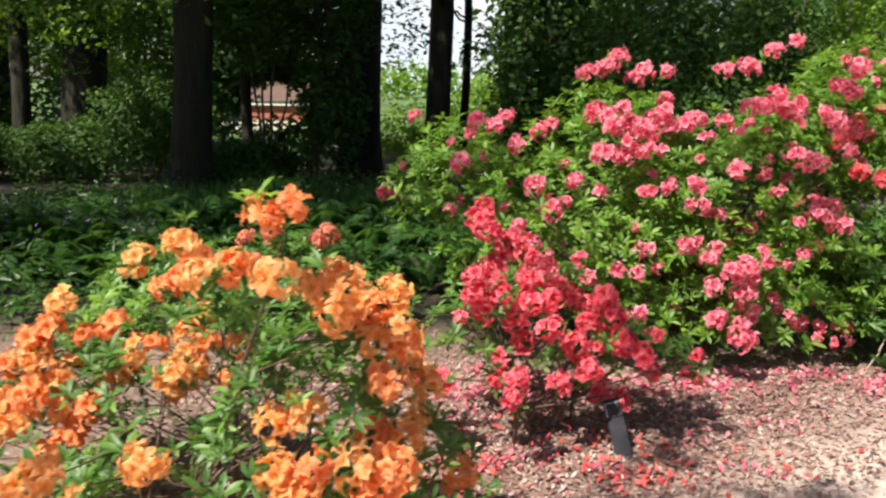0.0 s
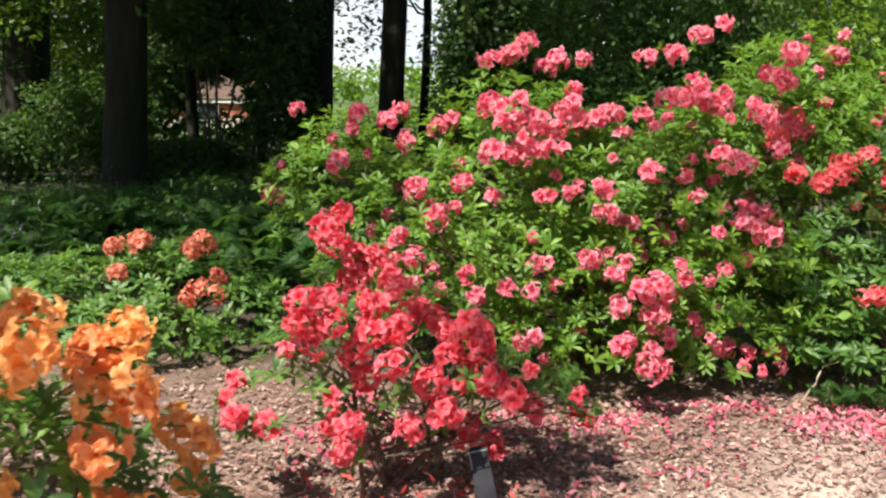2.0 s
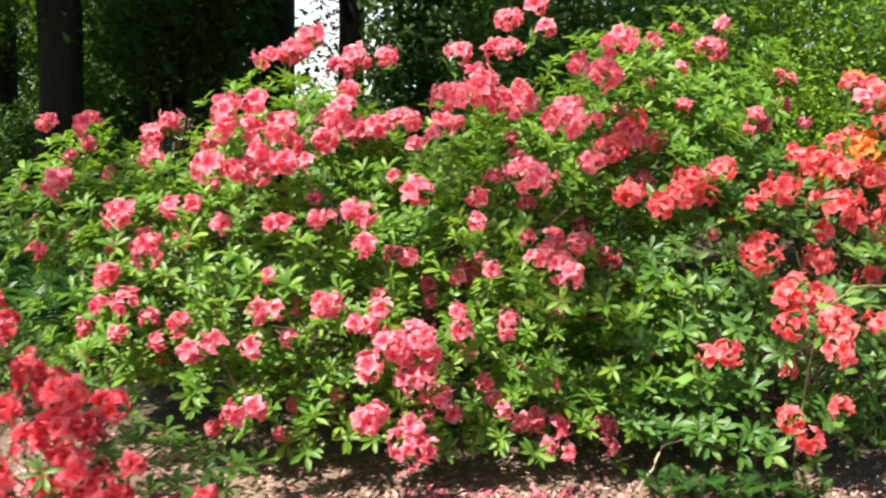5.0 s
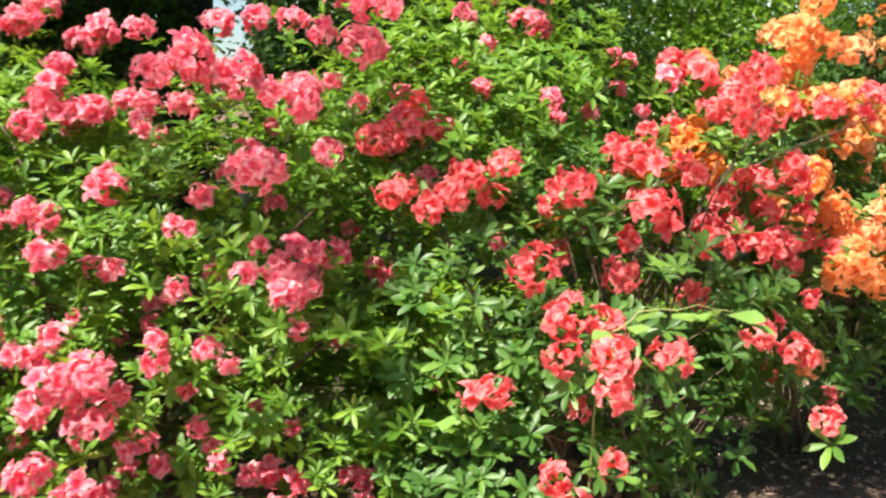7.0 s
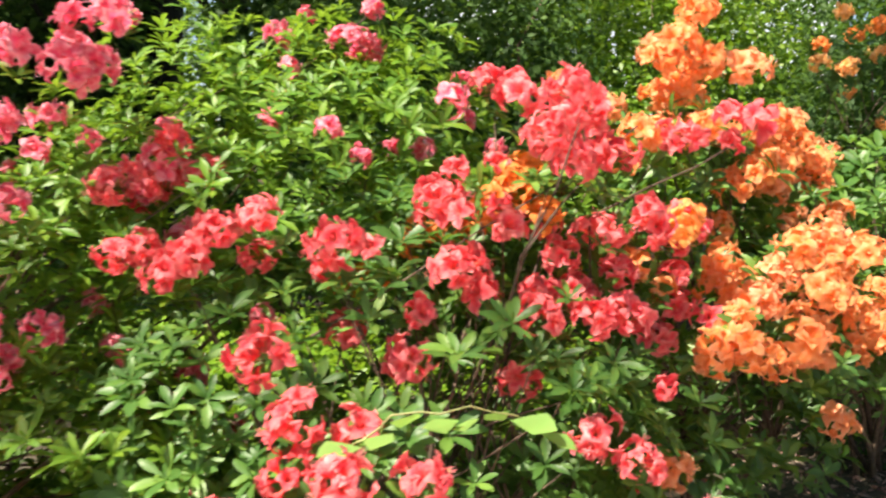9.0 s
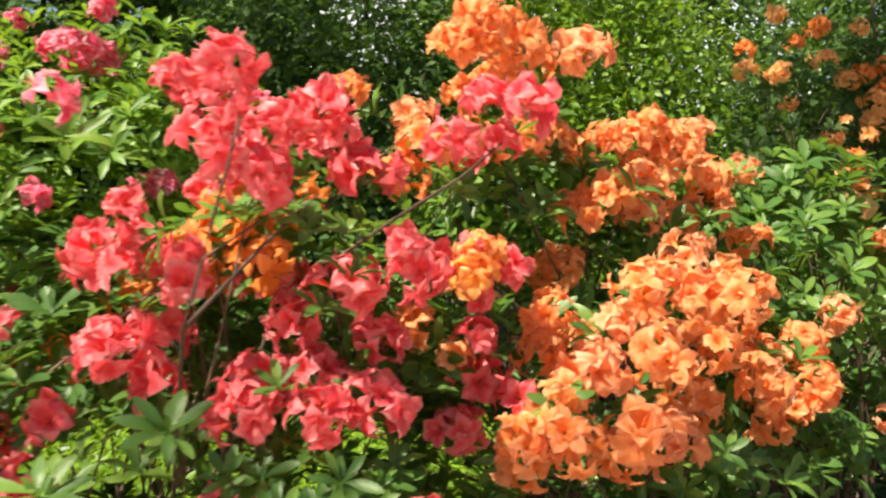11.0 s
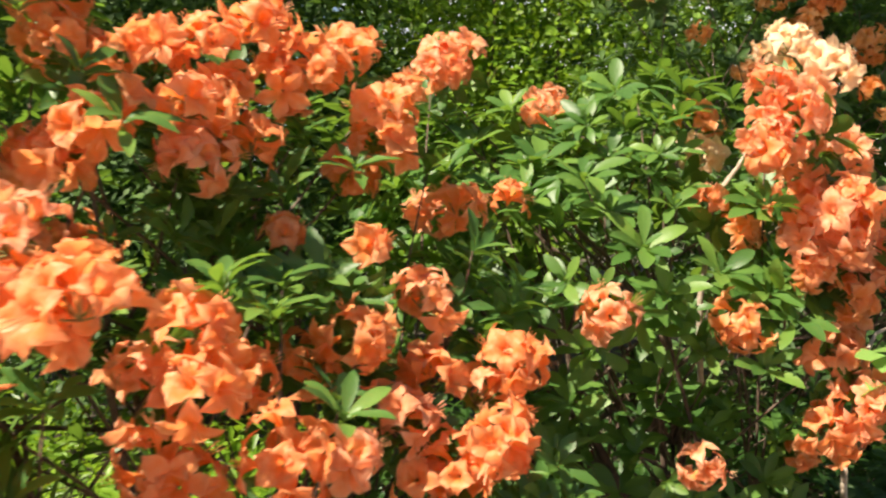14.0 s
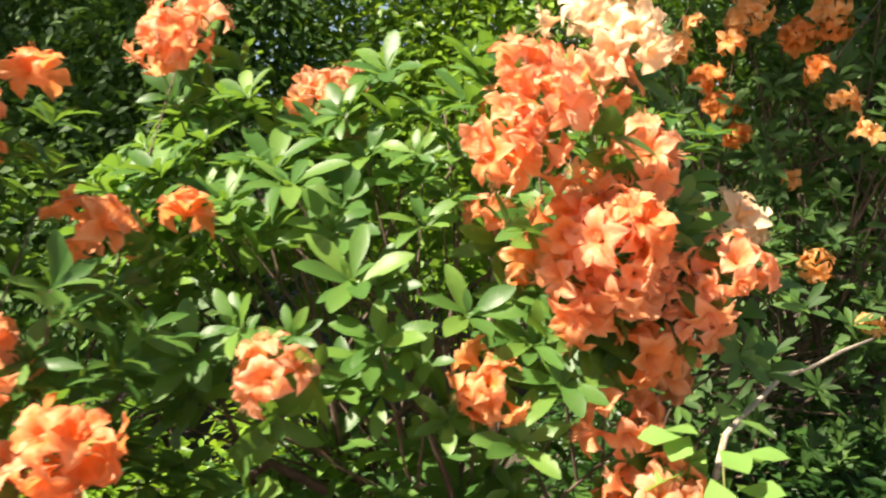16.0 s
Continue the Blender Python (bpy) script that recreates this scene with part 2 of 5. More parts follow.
class Soup:
    """Gathers many copies of small shapes into one mesh."""

    def __init__(self):
        self.v, self.f, self.m, self.n = [], [], [], 0

    def add(self, verts, faces, mat=0):
        self.v.append(np.asarray(verts, float))
        self.f.extend([tuple(i + self.n for i in face) for face in faces])
        self.m.extend([mat] * len(faces))
        self.n += len(verts)

    def copies(self, verts, faces, rots, scales, places, mat=0):
        verts = np.asarray(verts, float)
        k, n = len(places), len(verts)
        allv = np.einsum("kij,nj->kni", rots * np.asarray(scales)[:, None, None], verts) + np.asarray(places)[:, None, :]
        self.v.append(allv.reshape(-1, 3))
        base = self.n + n * np.arange(k)
        for face in faces:
            self.f.extend([tuple(r) for r in (base[:, None] + np.array(face)[None, :]).tolist()])
        self.m.extend([mat] * (k * len(faces)))
        self.n += k * n

    def mesh(self, name, mats, smooth=True, along=None):
        return raw_mesh(name, np.concatenate(self.v).tolist(), self.f, mats, self.m, smooth, along)


def frames_along(normals, spin):
    """Turns that carry z onto the normals, with a spin about it."""
    z = np.asarray(normals, float)
    z = z / (np.linalg.norm(z, axis=1)[:, None] + 1e-12)
    ref = np.where(np.abs(z[:, 2:3]) < 0.9, [[0, 0, 1.0]], [[1.0, 0, 0]])
    x = np.cross(ref, z)
    x = x / (np.linalg.norm(x, axis=1)[:, None] + 1e-12)
    y = np.cross(z, x)
    c, s = np.cos(spin)[:, None], np.sin(spin)[:, None]
    return np.stack([c * x + s * y, c * y - s * x, z], -1)


def tube(soup, points, radii, sides=6, mat=0, wobble=0.0):
    pts = np.asarray(points, float)
    tang = np.gradient(pts, axis=0)
    fr = frames_along(tang, np.zeros(len(pts)))
    a = np.linspace(0, 2 * np.pi, sides, endpoint=False)
    ring = np.stack([np.cos(a), np.sin(a), 0 * a], -1)
    verts = []
    for p, f, r in zip(pts, fr, radii):
        k = 1 + wobble * rng.uniform(-1, 1, sides)
        verts.append((f @ (ring * (r * k)[:, None]).T).T + p)
    faces = []
    for i in range(len(pts) - 1):
        for j in range(sides):
            q = (j + 1) % sides
            faces.append((i * sides + j, i * sides + q, (i + 1) * sides + q, (i + 1) * sides + j))
    faces.append(tuple(range(sides))[::-1])
    faces.append(tuple((len(pts) - 1) * sides + j for j in range(sides)))
    soup.add(np.concatenate(verts), faces, mat)


def arc(a, b, sag, n=6, jitter=0.0):
    a, b = np.asarray(a, float), np.asarray(b, float)
    t = np.linspace(0, 1, n)[:, None]
    mid = (a + b) / 2 + np.asarray(sag, float)
    p = (1 - t) ** 2 * a + 2 * t * (1 - t) * mid + t**2 * b
    if jitter:
        p[1:-1] += rng.normal(0, jitter, (n - 2, 3))
    return p


# leaf of one length along +x, folded along its midrib
LEAF_V = np.array([(0, 0, 0), (0.34, 0.095, 0.03), (0.34, 0, 0), (0.34, -0.095, 0.03), (0.66, 0.165, 0.035), (0.66, 0, -0.02), (0.66, -0.165, 0.035), (0.87, 0.085, -0.01), (1, 0, -0.07), (0.87, -0.085, -0.01)])
LEAF_F = [(0, 2, 1), (0, 3, 2), (1, 2, 5, 4), (2, 3, 6, 5), (4, 5, 8, 7), (5, 6, 9, 8)]
FINE_V, FINE_F = [], []
for k, (x, half, z) in enumerate(((0, 0.010, 0), (0.12, 0.04, 0), (0.28, 0.085, 0), (0.45, 0.13, 0), (0.62, 0.155, -0.01), (0.78, 0.135, -0.025), (0.90, 0.085, -0.045), (0.98, 0.02, -0.065))):
    FINE_V += [(x, half, z + 0.28 * half), (x, 0, z), (x, -half, z + 0.28 * half)]
    if k:
        FINE_F += [(3 * k - 3, 3 * k - 2, 3 * k + 1, 3 * k), (3 * k - 2, 3 * k - 1, 3 * k + 2, 3 * k + 1)]
FINE_V = np.array(FINE_V)
CARD_V = np.array([(0, 0, 0), (0.5, 0.26, 0.06), (1, 0, -0.05), (0.5, -0.26, 0.06)])
CARD_F = [(0, 2, 1), (0, 3, 2)]


def rosette(seed, leaves, length, lift, broad=1.0, fine=False):
    """A whorl of leaves at the end of a twig, its axis along z."""
    r = np.random.default_rng(seed)
    s = Soup()
    for i in range(leaves):
        inner = i >= leaves - 3
        az = i * 2.4 + r.uniform(-0.3, 0.3)
        el = radians(r.uniform(50, 75) if inner else r.uniform(*lift))
        ln = length * (r.uniform(0.35, 0.55) if inner else r.uniform(0.8, 1.12))
        turn = np.array(Euler((r.uniform(-0.25, 0.25), -el, az)).to_matrix())
        v = (FINE_V if fine else LEAF_V) * [1, broad * r.uniform(0.85, 1.15), 1]
        v = v + np.outer(v[:, 0] ** 2, [0, r.uniform(-0.08, 0.08), -r.uniform(0.05, 0.28)])
        if fine:
            v[:, 2] += 0.012 * np.sin(9 * v[:, 0] + r.uniform(0, 6))
        s.add((turn @ (v * ln).T).T + [0, 0, 0.01 * r.uniform(-1, 1)], FINE_F if fine else LEAF_F)
    return s


def floret(r, size):
    """One azalea flower along z: a narrow tube that opens into five broad, pointed, frilled lobes, with long curved stamens."""
    verts, faces, mats, along = [], [], [], []
    flat = r.uniform(0.78, 1.10)
    cols = np.linspace(-1, 1, 7)
    for p in range(5):
        az = p * 2 * math.pi / 5 + r.uniform(-0.12, 0.12)
        w = r.uniform(0.90, 1.12)
        reach = r.uniform(0.86, 1.12) * flat
        droop = r.uniform(-0.15, 0.42)
        twist = r.uniform(-0.12, 0.12)
        rows = [(0.07, -0.35, 0.05), (0.13, 0.10, 0.11), (0.30, 0.48, 0.25), (0.56 * reach, 0.74, 0.40), (0.84 * reach, 0.83 - 0.4 * droop, 0.48), (1.13 * reach, 0.83 - 1.0 * droop, 0.34), (1.40 * reach, 0.72 - 1.8 * droop, 0.02)]
        base = len(verts)
        wave = r.uniform(0, 6.3)
        for k, (rad, z, half) in enumerate(rows):
            for c in cols:
                frill = 0.0 if k < 3 else (0.05, 0.12, 0.13, 0.03)[k - 3] * (0.35 + 0.65 * abs(c)) * math.sin(wave + 5.2 * c + 1.7 * k) + r.uniform(-0.025, 0.025)
                crease = -0.10 * (1 - abs(c)) ** 2 if k > 2 else 0.05 * abs(c)
                x = rad - 0.10 * c * c * (k > 3)
                y = c * half * w + twist * max(0, k - 3) * 0.3
                verts.append((size * (x * math.cos(az) - y * math.sin(az)), size * (x * math.sin(az) + y * math.cos(az)), size * (z + frill + crease)))
                along.append(max((0.0, 0.12, 0.35, 0.55, 0.72, 0.88, 1.0)[k], 0.55 + 0.42 * c * c if k > 2 else 0.0))
        for k in range(6):
            for c in range(6):
                i = base + k * 7 + c
                faces.append((i, i + 1, i + 8, i + 7))
                mats.append(0)
    lean = r.uniform(0, 6.3)
    for s in range(6):
        az = s * 1.05 + r.uniform(-0.2, 0.2)
        mid = np.array((0.10 * math.cos(az) + 0.12 * math.cos(lean), 0.10 * math.sin(az) + 0.12 * math.sin(lean), 0.75))
        tip = np.array((0.22 * math.cos(az) + 0.42 * math.cos(lean), 0.22 * math.sin(az) + 0.42 * math.sin(lean), r.uniform(1.15, 1.45)))
        base = len(verts)
        for q in (np.array((0.0, 0, 0.2)), mid, tip):
            for o in ((0.02, 0, 0), (-0.012, 0.017, 0)):
                verts.append(tuple(size * (q + np.array(o))))
                along.append(0.95)
        faces += [(base, base + 1, base + 3, base + 2), (base + 2, base + 3, base + 5, base + 4)]
        mats += [0, 0]
    return verts, faces, mats, along


TRUSS_SIZES = ((3, 0.066), (5, 0.088), (7, 0.110), (9, 0.130))
FLORET = 0.031


def truss(seed, count, petal):
    """A flower cluster: florets on short stalks round one point, facing up and out, the lowest hanging a little."""
    r = np.random.default_rng(seed)
    v, f, m, al = [], [], [], []
    stalks = Soup()
    wide = dict(TRUSS_SIZES)[count]
    squash = np.array((r.uniform(0.88, 1.2), r.uniform(0.88, 1.15), r.uniform(0.85, 1.15)))
    for i in range(count):
        size = FLORET * r.uniform(0.82, 1.16)
        z = 1 - (i + 0.3) / count * (1.1 if count < 4 else 1.55)
        ring = math.sqrt(max(0.0, 1 - z * z))
        az = i * 2.4 + r.uniform(-0.3, 0.3)
        d = Vector((ring * math.cos(az), ring * math.sin(az), z)).normalized()
        reach = max(0.006, 0.5 * wide - 0.78 * size) * (r.uniform(0.3, 0.6) if i < count // 3 else r.uniform(0.7, 1.25))
        turn = np.array(d.to_track_quat("Z", "Y").to_matrix()) @ np.array(Euler((r.uniform(-0.4, 0.4), r.uniform(-0.4, 0.4), r.uniform(0, 6))).to_matrix())
        fv, ff, fm, fa = floret(r, size)
        base = len(v)
        v += [tuple(p) for p in (turn @ np.array(fv).T).T + np.array(d) * reach * squash]
        f += [tuple(k + base for k in face) for face in ff]
        m += fm
        al += fa
        tube(stalks, arc((0, 0, -0.02), np.array(d) * reach * squash, (0, 0, -0.004), 3), [0.0014] * 3, 3, 1)
    base = len(v)
    v += [tuple(p) for p in np.concatenate(stalks.v)]
    f += [tuple(k + base for k in face) for face in stalks.f]
    m += stalks.m
    al += [0.5] * stalks.n
    return raw_mesh("blossom", v, f, [petal, STALK], m, True, al)


truss_store = {}


def truss_mesh(petal, diameter, pick):
    k = min(range(4), key=lambda i: abs(TRUSS_SIZES[i][1] - diameter))
    key = (petal.name, k, pick % 6)
    if key not in truss_store:
        truss_store[key] = truss(hash_of(petal.name) + 10 * k + pick % 6, TRUSS_SIZES[k][0], petal)
    return truss_store[key], diameter / TRUSS_SIZES[k][1]


def hash_of(text):
    return sum((i + 1) * ord(c) for i, c in enumerate(text)) * 100


rosette_store = {}


def rosette_soup(pick, length, broad, fine=False):
    key = (pick % 5, length, broad, fine)
    if key not in rosette_store:
        rosette_store[key] = rosette(31 + pick % 5, 9 + pick % 3, length, (16, 46), broad, fine)
    return rosette_store[key]


def ground_z(x, y):
    """The bed falls a hand's width from the shrubs to the path."""
    t = min(1.0, max(0.0, (4.3 - y) / 1.6))
    return -0.10 * t * t * (3 - 2 * t)


# ---------------------------------------------------------------- shrubs
def lobe_points(lobes, count, r, low=-0.45, shell=(0.72, 1.05)):
    """Twig ends in the outer shell of a crown made of rounded lobes: places and the ways that they face."""
    lob = np.array(lobes, float)
    w = (lob[:, 3] * lob[:, 4] + lob[:, 3] * lob[:, 5] + lob[:, 4] * lob[:, 5])
    pts, outs = [], []
    while len(pts) < count:
        i = r.choice(len(lob), p=w / w.sum())
        d = r.normal(size=3)
        d /= np.linalg.norm(d)
        if d[2] < low:
            continue
        lump = 1 + 0.10 * math.sin(5 * d[0] + 3 * i) * math.cos(4 * d[1] + i) + 0.06 * math.sin(11 * d[2] + 7 * d[0])
        p = lob[i, :3] + d * lob[i, 3:] * r.uniform(*shell) * lump
        if p[2] < 0.04:
            continue
        deep = (((p - lob[:, :3]) / lob[:, 3:]) ** 2).sum(1)
        deep[i] = 9
        if deep.min() < 0.45:
            continue
        pts.append(p)
        o = d / lob[i, 3:]
        outs.append(o / np.linalg.norm(o))
    return np.array(pts), np.array(outs)


def shrub(name, label, base, lobes, rosettes, own, leaf, length, clusters, petals, seed, stems=8, broad=1.0, group="azaleas in the bed", category="azalea", tint=None, shell=(0.72, 1.05), skirt=2, swell=1.08, single=0, veil=0.09):
    r = np.random.default_rng(seed)
    base = np.array((base[0], base[1], ground_z(*base)))
    root = thing(name, base, label, category, group)
    centre = np.mean([l[:3] for l in lobes], axis=0)
    pts, outs = lobe_points(lobes, rosettes, r, shell=shell)
    face = outs * 0.65 + [0, -0.14, 0.80]
    # lone flowers among the leaves
    front = np.argsort(outs[:, 1] + 0.25 * r.uniform(-1, 1, len(outs)))[: max(1, len(outs) // 2)]
    lone = [(*(pts[i] + outs[i] * 0.05), r.uniform(0.045, 0.068) / swell) for i in r.choice(front, single, replace=False)]
    clusters = list(clusters) + lone
    # flower clusters, each with a whorl or two of leaves under it
    under_p, under_n = [], []
    for i, (x, y, z, d) in enumerate(clusters):
        d *= swell
        p0 = np.array((x, y, z))
        out = p0 - centre
        out /= np.linalg.norm(out) + 1e-6
        count = 1 if d < 0.135 else (2 if d < 0.17 else 3)
        for k in range(count):
            p, dk = p0, d
            if count > 1:
                dk = d * (0.78 if count == 2 else 0.66)
                a = 2 * math.pi * k / count + r.uniform(0, 1)
                p = p0 + np.array((math.cos(a), r.uniform(-0.4, 0.4), math.sin(a))) * d * 0.27
            way = Vector(out * 0.75 + np.array((0, -0.35, 0.55)) + r.normal(0, 0.25, 3)).normalized()
            me, s = truss_mesh(petals[int(r.integers(len(petals)))] if tint is None else tint(p, petals), dk, int(r.integers(9)))
            turn = way.to_track_quat("Z", "Y").to_matrix().to_4x4() @ Matrix.Rotation(r.uniform(0, 6.3), 4, "Z")
            s = min(1.2, max(0.8, s))
            part("blossom", me, root, "", "", Matrix.Translation(Vector(p - base)) @ turn @ Matrix.Scale(s, 4))
            for _ in range(skirt):
                under_p.append(p - np.array(way) * 0.03 + r.normal(0, 0.035, 3) - [0, -0.02, 0.02])
                under_n.append(np.array(way) + r.normal(0, 0.5, 3))
    if under_p:
        pts, face = np.concatenate([pts, under_p]), np.concatenate([face, under_n])
    if len(clusters):
        # the flowers sit outermost: no whorl stands before one
        fl = np.array(clusters)
        gap = pts[:, None, :] - fl[None, :, :3]
        before = (np.abs(gap[..., 0]) < 0.62 * fl[:, 3] + 0.012) & (np.abs(gap[..., 2]) < 0.62 * fl[:, 3] + 0.012) & (gap[..., 1] < 0.02) & (gap[..., 1] > -0.9)
        keep = ~before.any(1) | (r.uniform(size=len(pts)) < veil)
        pts, face = pts[keep], face[keep]
    face = face + r.normal(0, 0.16, face.shape)
    n = len(pts)
    turns = frames_along(face, r.uniform(0, 6.3, n))
    scales = r.uniform(0.7, 1.2, n)
    picks = r.integers(0, 5, n)
    near = np.argsort(pts[:, 1] - 0.35 * pts[:, 2] + r.uniform(0, 0.5, n))[:own]
    chosen = np.zeros(n, bool)
    chosen[near] = True
    meshes = {}
    for i in near:
        k = int(picks[i])
        if k not in meshes:
            meshes[k] = rosette_soup(k, length, broad, True).mesh("leaf_whorl", [leaf])
        m = Matrix.Translation(Vector(pts[i] - base)) @ Matrix(turns[i].tolist()).to_4x4() @ Matrix.Scale(scales[i], 4)
        part("leaf_whorl", meshes[k], root, "", "", m)
    rest = Soup()
    for k in range(5):
        sel = (~chosen) & (picks == k)
        if sel.any():
            t = rosette_soup(k, length, broad)
            rest.copies(np.concatenate(t.v), t.f, turns[sel], scales[sel], pts[sel] - base)
    if rest.n:
        part("foliage", rest.mesh("foliage", [leaf]), root, "", "stuff")
    # stems: a few main ones from the base, twigs from them to the leaf whorls
    order = r.permutation(n)
    tips = pts[order[: stems]]
    ends = [b for b in np.array_split(order[stems: stems + 11 * stems], stems)]
    for k in range(stems):
        s = Soup()
        foot = np.array((r.normal(0, 0.06), r.normal(0, 0.06), -0.02))
        goal = (tips[k] - base) * 0.92
        line = arc(foot, goal, np.array((0, 0, 0.12)) + r.normal(0, 0.05, 3), 8, 0.012)
        tube(s, line, np.linspace(0.013, 0.003, 8), 6)
        for e in ends[k]:
            q = pts[e] - base
            near_i = int(np.argmin(((line[2:] - q) ** 2).sum(1))) + 2
            near_i = max(2, near_i - 2)
            tube(s, arc(line[near_i], q, np.array((0, 0, -0.03)) + r.normal(0, 0.03, 3), 5, 0.006), np.linspace(0.0045, 0.0018, 5), 4)
        part("branch", s.mesh("branch", [STEM]), root)
    return root


# ---------------------------------------------------------------- ground
def sheet():
    xs = np.concatenate([[-400, -120, -40, -20], np.arange(-10, 12.01, 0.25), [20, 40, 120, 400]])
    ys = np.concatenate([[-300, -80, -25, -8], np.arange(-3, 14.01, 0.25), [18, 25, 40, 80, 200, 900]])
    verts, faces = [], []
    for y in ys:
        for x in xs:
            near = -10 <= x <= 12 and -3 <= y <= 14
            bumps = 0.03 * noise.noise((x * 1.3, y * 1.3, 0)) + 0.015 * noise.noise((x * 4, y * 4, 3)) if near else 0
            verts.append((x, y, ground_z(x, y) + bumps))
    nx = len(xs)
    for j in range(len(ys) - 1):
        for i in range(nx - 1):
            a = j * nx + i
            faces.append((a, a + 1, a + nx + 1, a + nx))
    return raw_mesh("ground", verts, faces, [MULCH])


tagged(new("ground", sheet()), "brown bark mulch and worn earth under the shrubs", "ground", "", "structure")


def litter(name, label, mat, count, spots, size, seed, curl=0.25, lift=0.012, swept=0.0, slim=1.2):
    """Loose pieces lying on the bed round some spots of x, y, reach in x, reach in y."""
    r = np.random.default_rng(seed)
    s = Soup()
    sp = np.array(spots, float)
    pick = r.choice(len(sp), count, p=sp[:, 4] / sp[:, 4].sum())
    x = sp[pick, 0] + r.normal(0, 1, count) * sp[pick, 2]
    y = sp[pick, 1] + r.normal(0, 1, count) * sp[pick, 3]
    if swept:
        stay = r.uniform(size=count) > np.clip(0.92 * x - y + 2.35 - 0.9 * np.maximum(x - 2.0, 0), 0, 1) * swept
        x, y = x[stay], y[stay]
        count = len(x)
    z = np.array([ground_z(a, b) + 0.03 * noise.noise((a * 1.3, b * 1.3, 0)) + 0.015 * noise.noise((a * 4, b * 4, 3)) for a, b in zip(x, y)]) + r.uniform(0.002, lift, count)
    nrm = r.normal(0, 0.35, (count, 3)) + [0, 0, 1]
    v = CARD_V * [1, slim, 1] + np.outer(CARD_V[:, 0] ** 2, [0, 0, curl])
    s.copies(v - [0.5, 0, 0], CARD_F, frames_along(nrm, r.uniform(0, 6.3, count)), r.uniform(*size, count), np.stack([x, y, z], -1))
    return tagged(new(name, s.mesh(name, [mat])), label, "litter", "", "stuff")


litter("leaf_litter", "dry brown leaves and bark chips strewn on the bed", CHIPS, 24000, [(0.6, 3.3, 1.2, 0.8, 3), (2.2, 3.9, 1.0, 0.6, 3), (-0.6, 4.0, 0.9, 0.7, 2), (3.8, 4.6, 1.0, 0.8, 1.5), (5.0, 6.4, 1.0, 0.9, 1.5), (5.8, 6.8, 0.7, 0.9, 1)], (0.010, 0.040), 3, swept=0.72)
pr = np.random.default_rng(6)
clumps = [(pr.uniform(0.1, 3.0), pr.normal(4.22, 0.13), 0.09, 0.05, 1) for i in range(46)] + [(pr.uniform(-0.1, 1.6), pr.normal(3.75, 0.25), 0.08, 0.05, 0.6) for i in range(14)]
litter("bark_chips", "weathered bark chips and dry stalks on the mulch", CHIPS_PALE, 24000, [(1.3, 3.55, 1.0, 0.45, 4), (-0.1, 3.9, 0.6, 0.5, 3), (2.4, 4.1, 0.8, 0.35, 3), (0.2, 3.2, 0.6, 0.5, 2), (-0.5, 2.5, 0.6, 0.5, 1.5), (3.6, 4.7, 0.7, 0.4, 1.5), (5.3, 6.3, 0.6, 0.4, 1)], (0.014, 0.044), 8, curl=0.2, lift=0.016, slim=0.55, swept=0.6)
litter("fallen_petals", "rose pink petals fallen in drifts below the big azalea", FALLEN, 2100, clumps + [(1.5, 4.1, 0.9, 0.25, 9)], (0.018, 0.046), 4, curl=0.55, lift=0.028, slim=1.0)
litter("fallen_scarlet_petals", "scarlet petals fallen round the young azalea", FALLEN_RED, 420, [(0.4, 3.5, 0.35, 0.25, 1), (0.9, 3.4, 0.3, 0.2, 1), (0.1, 3.42, 0.10, 0.07, 0.8), (0.75, 3.3, 0.12, 0.06, 0.6), (-0.1, 3.25, 0.10, 0.08, 0.5)], (0.022, 0.046), 5, curl=0.55, lift=0.025, slim=1.0)

# ---------------------------------------------------------------- flower places: x, y, z, width of the cluster
A_1 = [(-1.53, 2.82, 0.34, 0.15), (-1.52, 2.85, 0.41, 0.19), (-1.52, 2.89, 0.55, 0.16), (-1.45, 2.95, 0.63, 0.14),
    (-1.43, 2.92, 0.49, 0.18), (-1.39, 2.84, 0.24, 0.16), (-1.39, 2.94, 0.74, 0.12), (-1.34, 2.92, 0.37, 0.18),
    (-1.31, 3.21, 0.38, 0.13), (-1.31, 2.95, 0.63, 0.08), (-1.23, 3.30, 0.83, 0.12), (-1.23, 3.00, 0.65, 0.12),
    (-1.16, 3.00, 0.56, 0.12), (-1.10, 2.00, 0.52, 0.15), (-1.09, 3.03, 0.57, 0.08), (-1.07, 3.22, 0.76, 0.14),
    (-1.03, 3.18, 0.40, 0.18), (-0.99, 3.20, 0.61, 0.15), (-0.98, 3.20, 0.86, 0.12), (-0.96, 3.06, 0.55, 0.16),
    (-0.94, 2.74, 0.56, 0.11), (-0.91, 2.73, 1.00, 0.11), (-0.87, 2.13, 0.52, 0.11), (-0.83, 3.06, 0.44, 0.09)]
